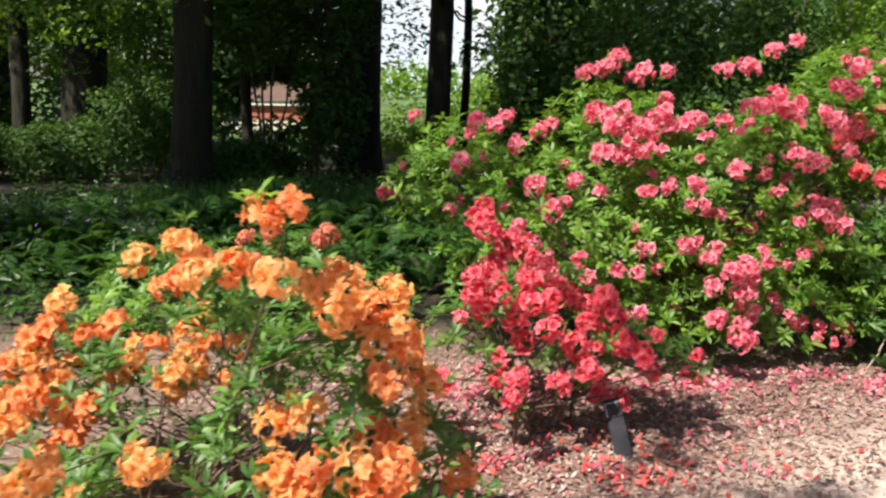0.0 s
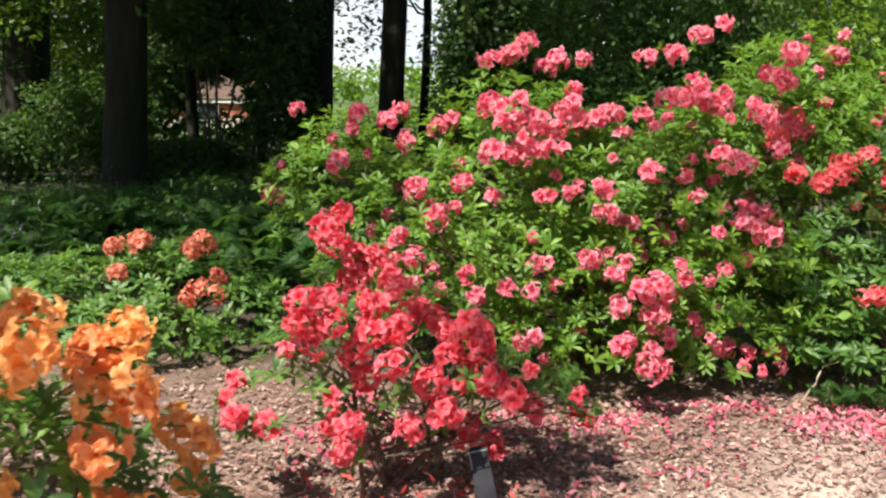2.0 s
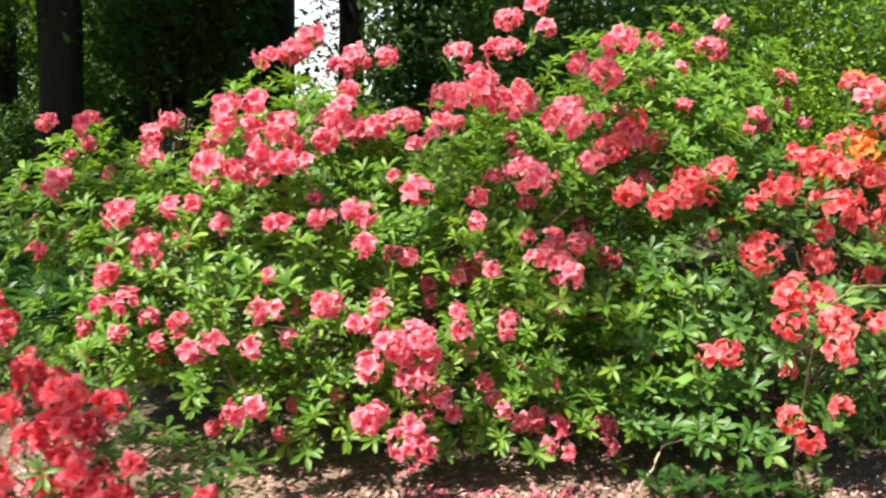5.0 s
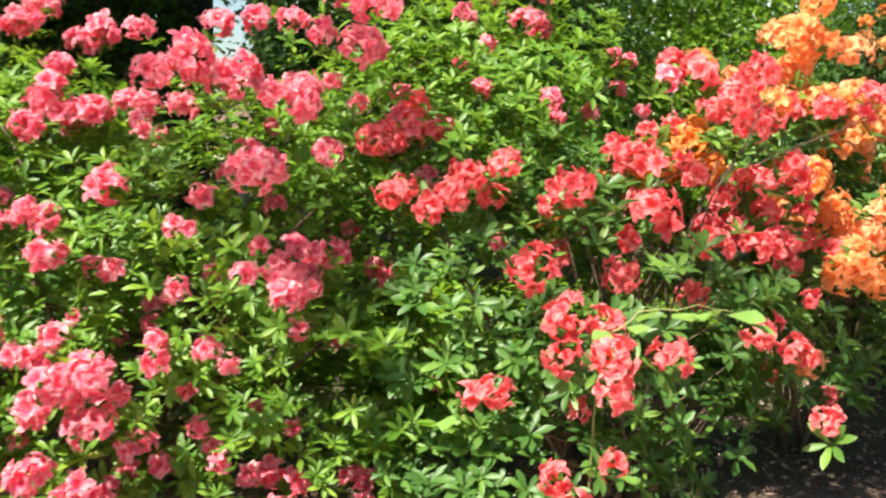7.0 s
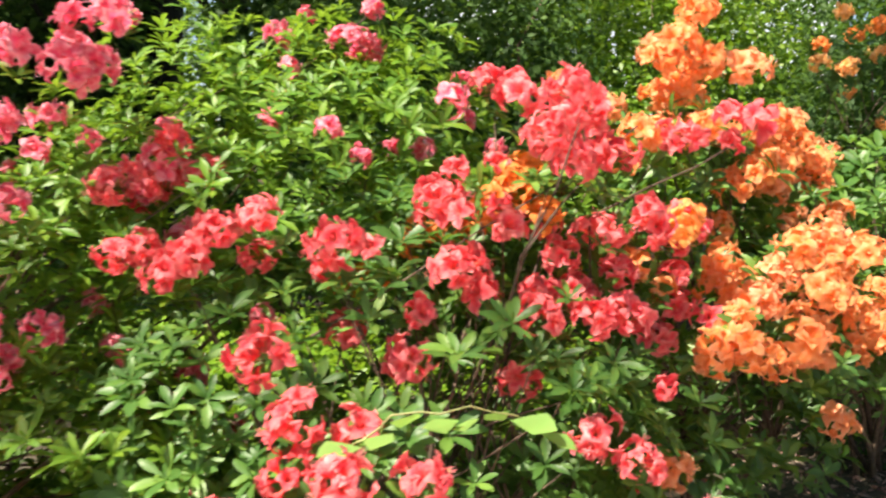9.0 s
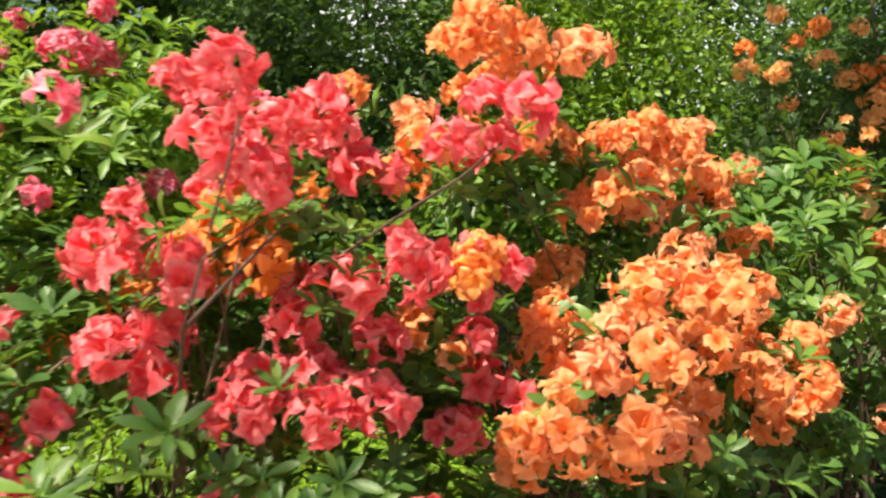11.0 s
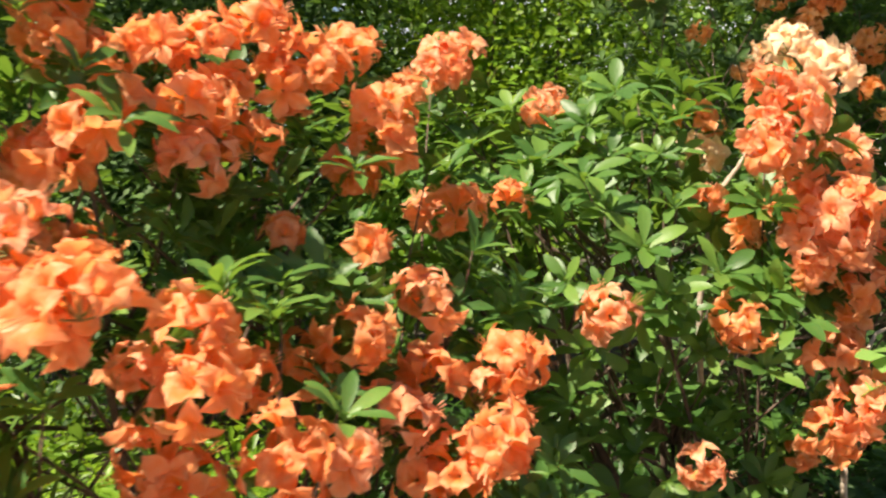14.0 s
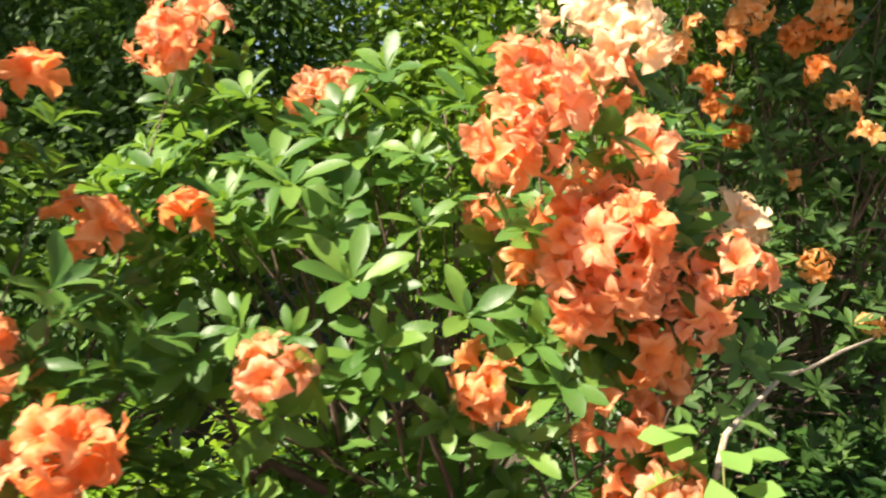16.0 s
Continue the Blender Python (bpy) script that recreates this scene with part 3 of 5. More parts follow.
A_2 = [(-0.77, 2.91, 0.61, 0.08), (-0.73, 2.22, 1.01, 0.09), (-0.65, 2.28, 1.02, 0.09), (-0.54, 2.33, 1.17, 0.13),
    (-0.54, 2.26, 1.00, 0.12), (-0.51, 2.41, 0.53, 0.16), (-0.49, 2.29, 0.40, 0.18), (-0.42, 2.45, 0.94, 0.16),
    (-0.36, 2.39, 0.88, 0.14), (-0.32, 2.64, 0.79, 0.11), (-0.27, 2.32, 0.39, 0.21), (-0.26, 2.65, 0.84, 0.15),
    (-0.24, 2.45, 0.64, 0.11), (-0.23, 2.60, 0.40, 0.19), (-0.23, 2.55, 0.75, 0.14), (-0.18, 2.54, 0.71, 0.09),
    (-0.16, 2.81, 0.56, 0.11), (-0.14, 2.85, 0.39, 0.10), (-0.11, 2.82, 0.51, 0.12), (0.00, 2.72, 0.23, 0.11)]
G_LOW = [(-1.27, 5.65, 0.52, 0.11), (-1.09, 5.56, 0.57, 0.11), (-1.07, 5.49, 0.57, 0.10), (-1.31, 5.73, 0.49, 0.09),
    (-0.72, 5.27, 0.33, 0.13), (-0.64, 5.48, 0.39, 0.10), (-1.18, 5.43, 0.41, 0.10), (-0.75, 5.48, 0.57, 0.15),
    (-0.64, 5.46, 0.30, 0.12), (-0.62, 5.34, -0.06, 0.10)]
B_1 = [(-0.15, 3.50, 0.32, 0.07), (-0.04, 3.51, 0.29, 0.09), (0.09, 3.45, 0.75, 0.11), (0.09, 3.44, 0.68, 0.10),
    (0.14, 3.86, 0.92, 0.11), (0.15, 3.45, 0.64, 0.15), (0.16, 3.86, 0.88, 0.12), (0.16, 3.62, 0.71, 0.11),
    (0.17, 4.15, 0.95, 0.09), (0.24, 3.31, 0.28, 0.08), (0.25, 3.35, 0.35, 0.12), (0.26, 3.50, 0.56, 0.10),
    (0.27, 3.90, 0.78, 0.17), (0.30, 3.53, 0.46, 0.09), (0.32, 3.55, 0.72, 0.09), (0.36, 3.90, 0.75, 0.12),
    (0.37, 3.53, 0.64, 0.14), (0.40, 3.73, 0.73, 0.11), (0.41, 3.42, 0.54, 0.10), (0.46, 3.46, 0.30, 0.09),
    (0.49, 3.84, 0.63, 0.09), (0.52, 3.53, 0.44, 0.11), (0.57, 3.83, 0.57, 0.12), (0.58, 3.50, 0.35, 0.11)]
B_2 = [(0.65, 3.63, 0.53, 0.16), (0.68, 3.73, 0.18, 0.12), (0.68, 3.66, 0.63, 0.09), (0.73, 3.80, 0.54, 0.10),
    (0.74, 3.58, 0.44, 0.11), (0.78, 3.71, 0.13, 0.09), (0.83, 3.56, 0.39, 0.11), (0.94, 3.83, 0.25, 0.10),
    (1.12, 3.83, 0.21, 0.06)]
C_1 = [(-0.36, 5.64, 0.84, 0.12), (-0.29, 5.65, 0.82, 0.09), (-0.18, 5.40, 1.33, 0.09), (0.09, 4.92, 1.10, 0.15),
    (0.18, 5.01, 1.33, 0.12), (0.36, 5.37, 1.31, 0.18), (0.38, 4.59, 0.67, 0.07), (0.42, 5.05, 1.19, 0.11),
    (0.47, 4.60, 0.68, 0.12), (0.47, 4.58, 1.01, 0.12), (0.56, 4.58, 0.89, 0.14), (0.63, 5.38, 1.26, 0.17),
    (0.71, 4.47, 0.63, 0.09), (0.71, 4.67, 1.04, 0.07), (0.75, 4.45, 0.54, 0.09), (0.81, 4.78, 1.39, 0.15),
    (0.81, 4.54, 1.19, 0.13), (0.83, 4.61, 0.97, 0.08), (0.86, 5.30, 1.62, 0.14), (0.86, 4.63, 1.38, 0.09),
    (0.86, 4.57, 1.32, 0.08), (0.88, 4.58, 1.17, 0.09), (0.88, 4.32, 0.61, 0.08), (0.92, 4.67, 1.33, 0.08)]
C_2 = [(0.93, 5.32, 1.64, 0.10), (0.95, 4.68, 1.41, 0.10), (0.95, 4.29, 0.37, 0.08), (0.97, 4.64, 1.18, 0.14),
    (0.97, 4.61, 1.23, 0.08), (0.99, 4.70, 1.32, 0.17), (1.00, 4.37, 0.58, 0.08), (1.01, 5.29, 1.67, 0.18),
    (1.01, 4.40, 0.70, 0.08), (1.01, 4.33, 0.38, 0.08), (1.04, 5.35, 1.71, 0.12), (1.04, 4.51, 0.99, 0.07),
    (1.05, 4.67, 1.19, 0.08), (1.07, 4.42, 0.70, 0.07), (1.08, 4.57, 1.20, 0.09), (1.08, 4.68, 1.26, 0.08),
    (1.08, 4.52, 0.99, 0.07), (1.11, 4.42, 0.60, 0.06), (1.15, 4.59, 1.20, 0.07), (1.17, 4.89, 1.28, 0.11),
    (1.18, 5.37, 1.61, 0.17), (1.18, 4.61, 1.00, 0.07), (1.19, 4.96, 1.36, 0.12), (1.22, 5.38, 1.64, 0.10)]
C_3 = [(1.22, 4.62, 1.00, 0.06), (1.23, 4.91, 1.40, 0.10), (1.23, 4.38, 0.73, 0.09), (1.25, 4.95, 1.47, 0.09),
    (1.27, 4.92, 1.33, 0.08), (1.27, 4.39, 0.73, 0.08), (1.31, 4.56, 1.04, 0.07), (1.33, 5.02, 1.32, 0.09),
    (1.34, 4.94, 1.31, 0.16), (1.35, 4.38, 0.66, 0.07), (1.36, 5.35, 1.63, 0.09), (1.36, 4.57, 1.02, 0.09),
    (1.36, 4.53, 0.92, 0.08), (1.37, 5.41, 1.64, 0.07), (1.39, 4.40, 0.65, 0.07), (1.40, 4.37, 0.52, 0.10),
    (1.40, 4.30, 0.35, 0.10), (1.42, 5.04, 1.36, 0.08), (1.43, 4.46, 0.70, 0.08), (1.43, 4.32, 0.37, 0.07),
    (1.44, 4.86, 1.14, 0.06), (1.48, 5.06, 1.36, 0.13), (1.53, 4.33, 0.62, 0.19), (1.53, 4.29, 0.26, 0.14)]
C_4 = [(1.54, 4.32, 0.32, 0.09), (1.55, 4.55, 1.11, 0.11), (1.56, 4.35, 0.49, 0.14), (1.60, 4.31, 0.25, 0.08),
    (1.62, 5.03, 1.35, 0.11), (1.63, 4.68, 1.44, 0.11), (1.68, 5.27, 1.65, 0.11), (1.73, 4.99, 0.76, 0.11),
    (1.73, 4.64, 0.50, 0.05), (1.74, 4.65, 1.47, 0.16), (1.76, 4.48, 1.01, 0.06), (1.76, 4.58, 0.99, 0.06),
    (1.80, 4.72, 1.44, 0.10), (1.81, 4.34, 0.87, 0.06), (1.83, 5.21, 1.65, 0.11), (1.84, 4.69, 1.43, 0.11),
    (1.87, 5.02, 1.75, 0.12), (1.87, 4.39, 0.69, 0.07), (1.87, 4.50, 0.33, 0.06), (1.90, 4.70, 1.41, 0.12),
    (1.91, 5.50, 1.69, 0.14), (1.91, 4.69, 1.46, 0.09), (1.93, 4.60, 0.26, 0.08), (1.94, 4.72, 1.18, 0.15)]
C_5 = [(1.94, 4.66, 0.44, 0.05), (1.95, 4.68, 0.93, 0.06), (1.96, 4.43, 0.89, 0.07), (1.97, 4.57, 1.16, 0.14),
    (1.98, 4.98, 1.81, 0.08), (1.99, 4.61, 0.26, 0.08), (2.01, 4.63, 0.88, 0.10), (2.02, 4.57, 1.37, 0.09),
    (2.05, 4.72, 0.93, 0.08), (2.05, 4.65, 0.39, 0.06), (2.06, 4.52, 0.84, 0.13), (2.07, 4.57, 0.25, 0.09),
    (2.07, 5.52, 1.78, 0.09), (2.08, 4.40, 0.84, 0.09), (2.08, 4.75, 1.41, 0.09), (2.09, 4.61, 1.36, 0.11),
    (2.11, 5.26, 0.50, 0.07), (2.11, 4.65, 0.82, 0.04), (2.12, 4.76, 1.57, 0.08), (2.12, 4.60, 0.93, 0.06),
    (2.15, 5.40, 0.56, 0.10), (2.16, 4.76, 0.90, 0.10), (2.16, 4.63, 1.22, 0.09), (2.22, 4.79, 1.54, 0.13)]
C_6 = [(2.23, 4.66, 0.22, 0.08), (2.24, 4.88, 1.55, 0.15), (2.25, 4.79, 1.64, 0.09), (2.27, 4.66, 0.23, 0.07),
    (2.27, 4.63, 0.16, 0.07), (2.28, 4.91, 0.82, 0.11), (2.31, 4.85, 1.67, 0.10), (2.35, 5.04, 1.28, 0.19),
    (2.41, 5.09, 0.73, 0.08), (2.43, 5.02, 1.11, 0.12), (2.54, 5.56, 1.54, 0.04), (2.55, 5.54, 1.72, 0.10),
    (2.65, 5.52, 1.78, 0.04), (2.79, 5.47, 1.70, 0.15), (2.84, 5.54, 1.69, 0.12), (2.86, 5.53, 1.80, 0.07),
    (2.91, 5.55, 1.37, 0.06), (3.14, 4.70, 1.45, 0.07), (3.15, 5.53, 1.46, 0.06), (3.24, 5.51, 1.37, 0.05)]
D_1 = [(2.27, 4.93, 1.26, 0.14), (2.33, 5.04, 1.26, 0.15), (2.33, 4.80, 1.09, 0.09), (2.36, 4.87, 1.10, 0.11),
    (2.39, 5.02, 1.36, 0.10), (2.49, 5.05, 1.29, 0.09), (2.50, 4.79, 1.06, 0.15), (2.54, 5.63, 1.10, 0.12),
    (2.57, 4.81, 1.15, 0.14), (2.59, 4.51, 0.54, 0.07), (2.65, 4.91, 1.08, 0.09), (2.66, 4.52, 0.55, 0.11),
    (2.68, 4.80, 1.19, 0.11), (2.75, 4.52, 0.91, 0.13), (2.81, 4.30, 0.39, 0.09), (2.83, 4.41, 0.68, 0.10),
    (2.84, 4.44, 0.79, 0.13), (2.86, 4.94, 0.89, 0.13), (2.86, 4.25, 0.33, 0.08), (2.88, 4.72, 1.13, 0.13),
    (2.95, 4.33, 0.71, 0.13), (2.95, 4.29, 0.63, 0.11), (2.95, 4.24, 0.45, 0.07), (2.96, 4.49, 0.76, 0.10)]
D_2 = [(3.04, 4.74, 0.86, 0.12), (3.10, 5.11, 1.22, 0.13), (3.10, 4.91, 1.22, 0.13), (3.11, 4.34, 0.71, 0.11),
    (3.15, 4.83, 1.06, 0.14), (3.15, 5.04, 1.06, 0.12), (3.21, 4.86, 1.00, 0.08), (3.22, 4.99, 1.52, 0.08),
    (3.27, 4.84, 1.16, 0.08), (3.30, 4.96, 1.49, 0.13), (3.30, 4.90, 0.77, 0.10), (3.35, 5.06, 1.15, 0.14),
    (3.35, 4.84, 0.95, 0.12), (3.35, 4.75, 1.38, 0.10), (3.36, 4.95, 0.98, 0.13), (3.36, 4.95, 1.37, 0.11),
    (3.40, 4.67, 1.47, 0.12), (3.41, 4.98, 1.08, 0.11), (3.41, 4.95, 1.43, 0.11), (3.42, 4.77, 1.32, 0.12),
    (3.45, 4.97, 0.99, 0.11), (3.47, 4.70, 0.70, 0.12), (3.48, 5.07, 1.41, 0.13), (3.48, 4.83, 0.95, 0.12)]
D_3 = [(3.48, 5.00, 1.46, 0.10), (3.51, 4.98, 1.14, 0.13), (3.54, 5.03, 1.34, 0.13), (3.56, 5.00, 1.04, 0.11),
    (3.57, 4.88, 0.95, 0.12), (3.57, 4.67, 0.65, 0.11), (3.63, 4.57, 0.47, 0.09), (3.64, 4.96, 1.16, 0.12),
    (3.66, 5.11, 1.17, 0.09), (3.68, 5.12, 0.85, 0.12), (3.71, 4.93, 1.38, 0.09), (3.72, 5.27, 1.39, 0.09),
    (3.73, 5.15, 0.94, 0.12), (3.73, 5.12, 1.02, 0.09), (3.73, 5.13, 1.10, 0.08), (3.75, 5.12, 1.17, 0.11),
    (3.77, 4.79, 1.42, 0.07), (3.79, 5.21, 1.15, 0.08), (3.79, 4.85, 1.36, 0.06), (3.80, 5.06, 0.91, 0.09),
    (3.83, 4.79, 1.41, 0.08)]
E_1 = [(2.86, 5.16, 1.00, 0.13), (3.03, 5.18, 1.11, 0.11), (3.21, 5.16, 1.16, 0.16), (3.23, 5.01, 1.22, 0.10),
    (3.26, 5.26, 1.21, 0.09), (3.30, 5.14, 1.28, 0.11), (3.30, 5.00, 1.28, 0.11), (3.33, 5.28, 1.30, 0.14),
    (3.36, 4.99, 1.19, 0.09), (3.45, 5.49, 1.57, 0.08), (3.60, 5.54, 1.50, 0.10), (3.61, 5.23, 1.38, 0.14),
    (3.62, 5.08, 1.05, 0.08), (3.68, 4.87, 0.57, 0.09), (3.69, 5.08, 0.99, 0.06), (3.72, 5.33, 1.41, 0.12),
    (3.74, 5.32, 1.65, 0.13), (3.76, 5.41, 1.54, 0.14), (3.78, 5.52, 1.68, 0.14), (3.78, 5.50, 1.15, 0.09),
    (3.82, 5.34, 1.76, 0.10), (3.84, 5.30, 1.42, 0.12), (3.85, 4.98, 0.84, 0.15), (3.85, 5.37, 1.62, 0.12)]
E_2 = [(3.86, 5.18, 0.98, 0.10), (3.87, 5.20, 1.05, 0.10), (3.88, 5.67, 1.53, 0.11), (3.90, 5.65, 1.12, 0.12),
    (3.91, 5.69, 1.65, 0.10), (3.92, 5.08, 0.93, 0.14), (3.92, 5.63, 1.44, 0.12), (3.92, 5.47, 1.13, 0.10),
    (3.94, 5.25, 0.98, 0.11), (3.99, 5.39, 1.60, 0.11), (3.99, 4.84, 0.90, 0.07), (4.00, 5.49, 1.29, 0.15),
    (4.01, 5.14, 1.03, 0.10), (4.03, 5.65, 1.43, 0.13), (4.03, 4.85, 1.01, 0.10), (4.04, 5.10, 0.79, 0.15),
    (4.04, 5.07, 1.10, 0.10), (4.11, 5.11, 1.12, 0.13), (4.13, 5.60, 1.33, 0.12), (4.13, 5.40, 0.95, 0.12),
    (4.13, 5.60, 1.25, 0.11), (4.13, 5.69, 1.44, 0.08), (4.14, 5.71, 1.36, 0.09), (4.18, 5.34, 0.84, 0.12)]
E_3 = [(4.18, 5.72, 1.28, 0.09), (4.19, 5.10, 1.07, 0.13), (4.19, 5.76, 1.47, 0.12), (4.21, 5.37, 1.03, 0.09),
    (4.21, 5.75, 1.12, 0.07), (4.23, 5.32, 0.96, 0.09), (4.24, 5.80, 1.40, 0.14), (4.24, 5.28, 0.58, 0.09),
    (4.24, 5.46, 0.95, 0.08), (4.26, 5.66, 0.92, 0.12), (4.30, 5.96, 1.45, 0.09), (4.32, 5.34, 0.86, 0.12),
    (4.33, 5.90, 1.25, 0.14), (4.36, 5.63, 0.97, 0.11), (4.36, 5.72, 1.10, 0.06), (4.37, 5.89, 1.33, 0.11),
    (4.38, 5.42, 0.85, 0.07), (4.39, 6.21, 1.14, 0.10), (4.39, 6.05, 1.38, 0.06), (4.41, 5.65, 0.84, 0.11),
    (4.43, 6.40, 1.49, 0.12), (4.43, 5.68, 0.72, 0.12), (4.43, 5.83, 1.00, 0.12), (4.44, 5.76, 0.88, 0.09)]
E_4 = [(4.48, 6.02, 1.15, 0.09), (4.52, 5.66, 0.78, 0.14), (4.55, 5.80, 0.86, 0.14), (4.57, 6.13, 1.16, 0.06)]
F_1 = [(4.43, 6.42, 1.49, 0.12), (4.65, 6.52, 1.38, 0.09), (4.67, 6.67, 1.40, 0.09), (4.75, 6.01, 0.93, 0.08),
    (4.92, 6.09, 0.61, 0.07), (5.01, 6.39, 1.13, 0.06), (5.02, 6.52, 1.24, 0.08), (5.03, 6.18, 0.87, 0.10),
    (5.03, 6.58, 1.33, 0.08), (5.07, 6.36, 1.05, 0.07), (5.08, 6.11, 1.22, 0.06), (5.11, 6.18, 1.35, 0.09),
    (5.13, 6.16, 1.26, 0.13), (5.17, 6.20, 0.98, 0.09), (5.18, 6.19, 1.08, 0.15), (5.20, 6.35, 1.45, 0.11),
    (5.20, 6.31, 1.16, 0.08), (5.22, 6.52, 0.50, 0.07), (5.23, 6.21, 0.67, 0.14), (5.23, 6.25, 0.80, 0.11),
    (5.24, 6.33, 1.37, 0.12), (5.25, 6.18, 1.04, 0.09), (5.26, 6.18, 1.11, 0.09), (5.26, 6.25, 0.91, 0.08)]
F_2 = [(5.28, 6.28, 1.21, 0.10), (5.28, 6.30, 1.01, 0.09), (5.30, 6.36, 0.87, 0.08), (5.30, 6.22, 0.71, 0.07),
    (5.34, 6.29, 0.95, 0.07), (5.37, 6.30, 1.03, 0.12), (5.43, 6.54, 1.09, 0.10)]
G_1 = [(5.63, 7.69, 1.65, 0.10), (5.82, 7.80, 1.62, 0.15), (5.85, 7.55, 1.37, 0.07), (5.89, 7.49, 1.27, 0.06),
    (5.05, 7.35, 1.84, 0.09), (5.41, 8.18, 2.13, 0.09), (5.46, 7.92, 1.99, 0.11), (5.60, 7.76, 1.66, 0.08),
    (5.57, 7.70, 1.58, 0.07), (5.49, 7.72, 1.48, 0.08), (5.54, 7.72, 1.40, 0.10), (5.58, 7.71, 1.30, 0.07),
    (5.77, 7.59, 0.91, 0.08), (5.72, 7.67, 1.16, 0.05), (5.88, 7.44, 0.75, 0.05), (5.87, 7.78, 1.67, 0.10),
    (5.41, 7.71, 1.58, 0.09), (5.47, 7.70, 1.65, 0.05), (5.79, 7.55, 1.46, 0.06), (5.43, 7.89, 2.14, 0.11),
    (5.24, 7.93, 2.22, 0.08), (4.91, 7.38, 1.87, 0.09), (4.91, 7.37, 1.96, 0.07), (5.60, 7.88, 1.88, 0.13)]
G_2 = [(5.60, 7.83, 2.12, 0.08), (5.29, 7.99, 1.78, 0.08), (5.70, 7.85, 1.80, 0.15), (5.76, 7.81, 1.88, 0.17),
    (5.65, 7.88, 1.66, 0.07)]


# ---------------------------------------------------------------- the azaleas
orange_bush = shrub("azalea_bush", "low azalea with bright orange flower clusters and fresh leaves", (-0.75, 2.85),
      [(-0.5, 2.58, 0.40, 0.34, 0.30, 0.34), (-1.05, 3.1, 0.40, 0.45, 0.4, 0.34), (-1.4, 3.05, 0.28, 0.4, 0.4, 0.27), (-0.2, 2.75, 0.26, 0.22, 0.25, 0.24), (-0.8, 2.5, 0.24, 0.5, 0.3, 0.22), (-0.55, 2.75, 0.36, 0.45, 0.3, 0.26), (-0.15, 2.72, 0.16, 0.26, 0.25, 0.16), (-0.95, 2.85, 0.62, 0.22, 0.2, 0.16)],
      720, 280, LEAF_DEEP, 0.068, A_1 + A_2, [APRICOT, APRICOT, ORANGE], 11, swell=1.06, broad=0.9)
shrub("azalea_bush", "young azalea covered in scarlet red flowers beside a plant label", (0.39, 3.69),
      [(0.42, 3.75, 0.43, 0.40, 0.28, 0.28), (0.2, 4.0, 0.66, 0.2, 0.2, 0.2), (0.75, 3.78, 0.28, 0.40, 0.25, 0.22), (0.1, 3.65, 0.38, 0.25, 0.25, 0.26)],
      220, 150, LEAF_DEEP, 0.060, B_1 + B_2, [RED], 12, stems=6, swell=1.06, skirt=1, broad=0.9, single=16)
shrub("azalea_bush", "large rounded azalea with rose pink flowers among green leaves", (1.4, 5.1),
      [(0.9, 5.0, 0.72, 0.85, 0.55, 0.5), (1.0, 5.25, 1.14, 0.5, 0.45, 0.42), (0.12, 5.3, 0.88, 0.45, 0.42, 0.42), (1.8, 5.1, 0.85, 0.65, 0.5, 0.62), (2.4, 5.35, 1.15, 0.6, 0.5, 0.6),
       (2.75, 5.6, 1.42, 0.5, 0.45, 0.45), (1.5, 4.8, 0.46, 0.7, 0.38, 0.34), (0.55, 4.85, 0.46, 0.5, 0.35, 0.36), (2.1, 4.9, 0.48, 0.5, 0.38, 0.4), (1.8, 5.35, 0.36, 0.9, 0.3, 0.34), (0.9, 5.3, 0.32, 0.7, 0.3, 0.3), (1.3, 4.62, 0.24, 0.5, 0.22, 0.16), (2.0, 4.68, 0.26, 0.45, 0.22, 0.18), (2.3, 4.9, 0.30, 0.35, 0.25, 0.24)],
      5000, 300, LEAF, 0.064, C_1 + C_2 + C_3 + C_4 + C_5 + C_6, [PINK], 13, stems=14, swell=0.88, single=90, broad=0.9, shell=(0.52, 1.05))
for x, y, z, k in ((-0.585, 2.34, 1.205, 0), (-0.62, 2.38, 1.17, 1)):
    part("leaf_whorl", rosette_soup(k, 0.068, 0.9).mesh("leaf_whorl", [LEAF]), orange_bush, "", "", Matrix.Translation(Vector((x, y, z)) - orange_bush.location) @ Matrix.Rotation(0.3, 4, "X"))
# whorls in the brighter leaf paint a sunlit spot on the orange bush
for k in range(16):
    at = Vector((-1.36 + 0.035 * ((k * 7) % 9 - 4), 3.45 + 0.03 * ((k * 5) % 7 - 3), 0.58 + 0.03 * ((k * 4) % 7 - 3)))
    part("leaf_whorl", rosette_soup(k, 0.068, 0.9).mesh("leaf_whorl", [LEAF]), orange_bush, "", "", Matrix.Translation(at - orange_bush.location) @ Matrix.Rotation(0.5, 4, "X") @ Matrix.Rotation(1.3 * k, 4, "Z"))
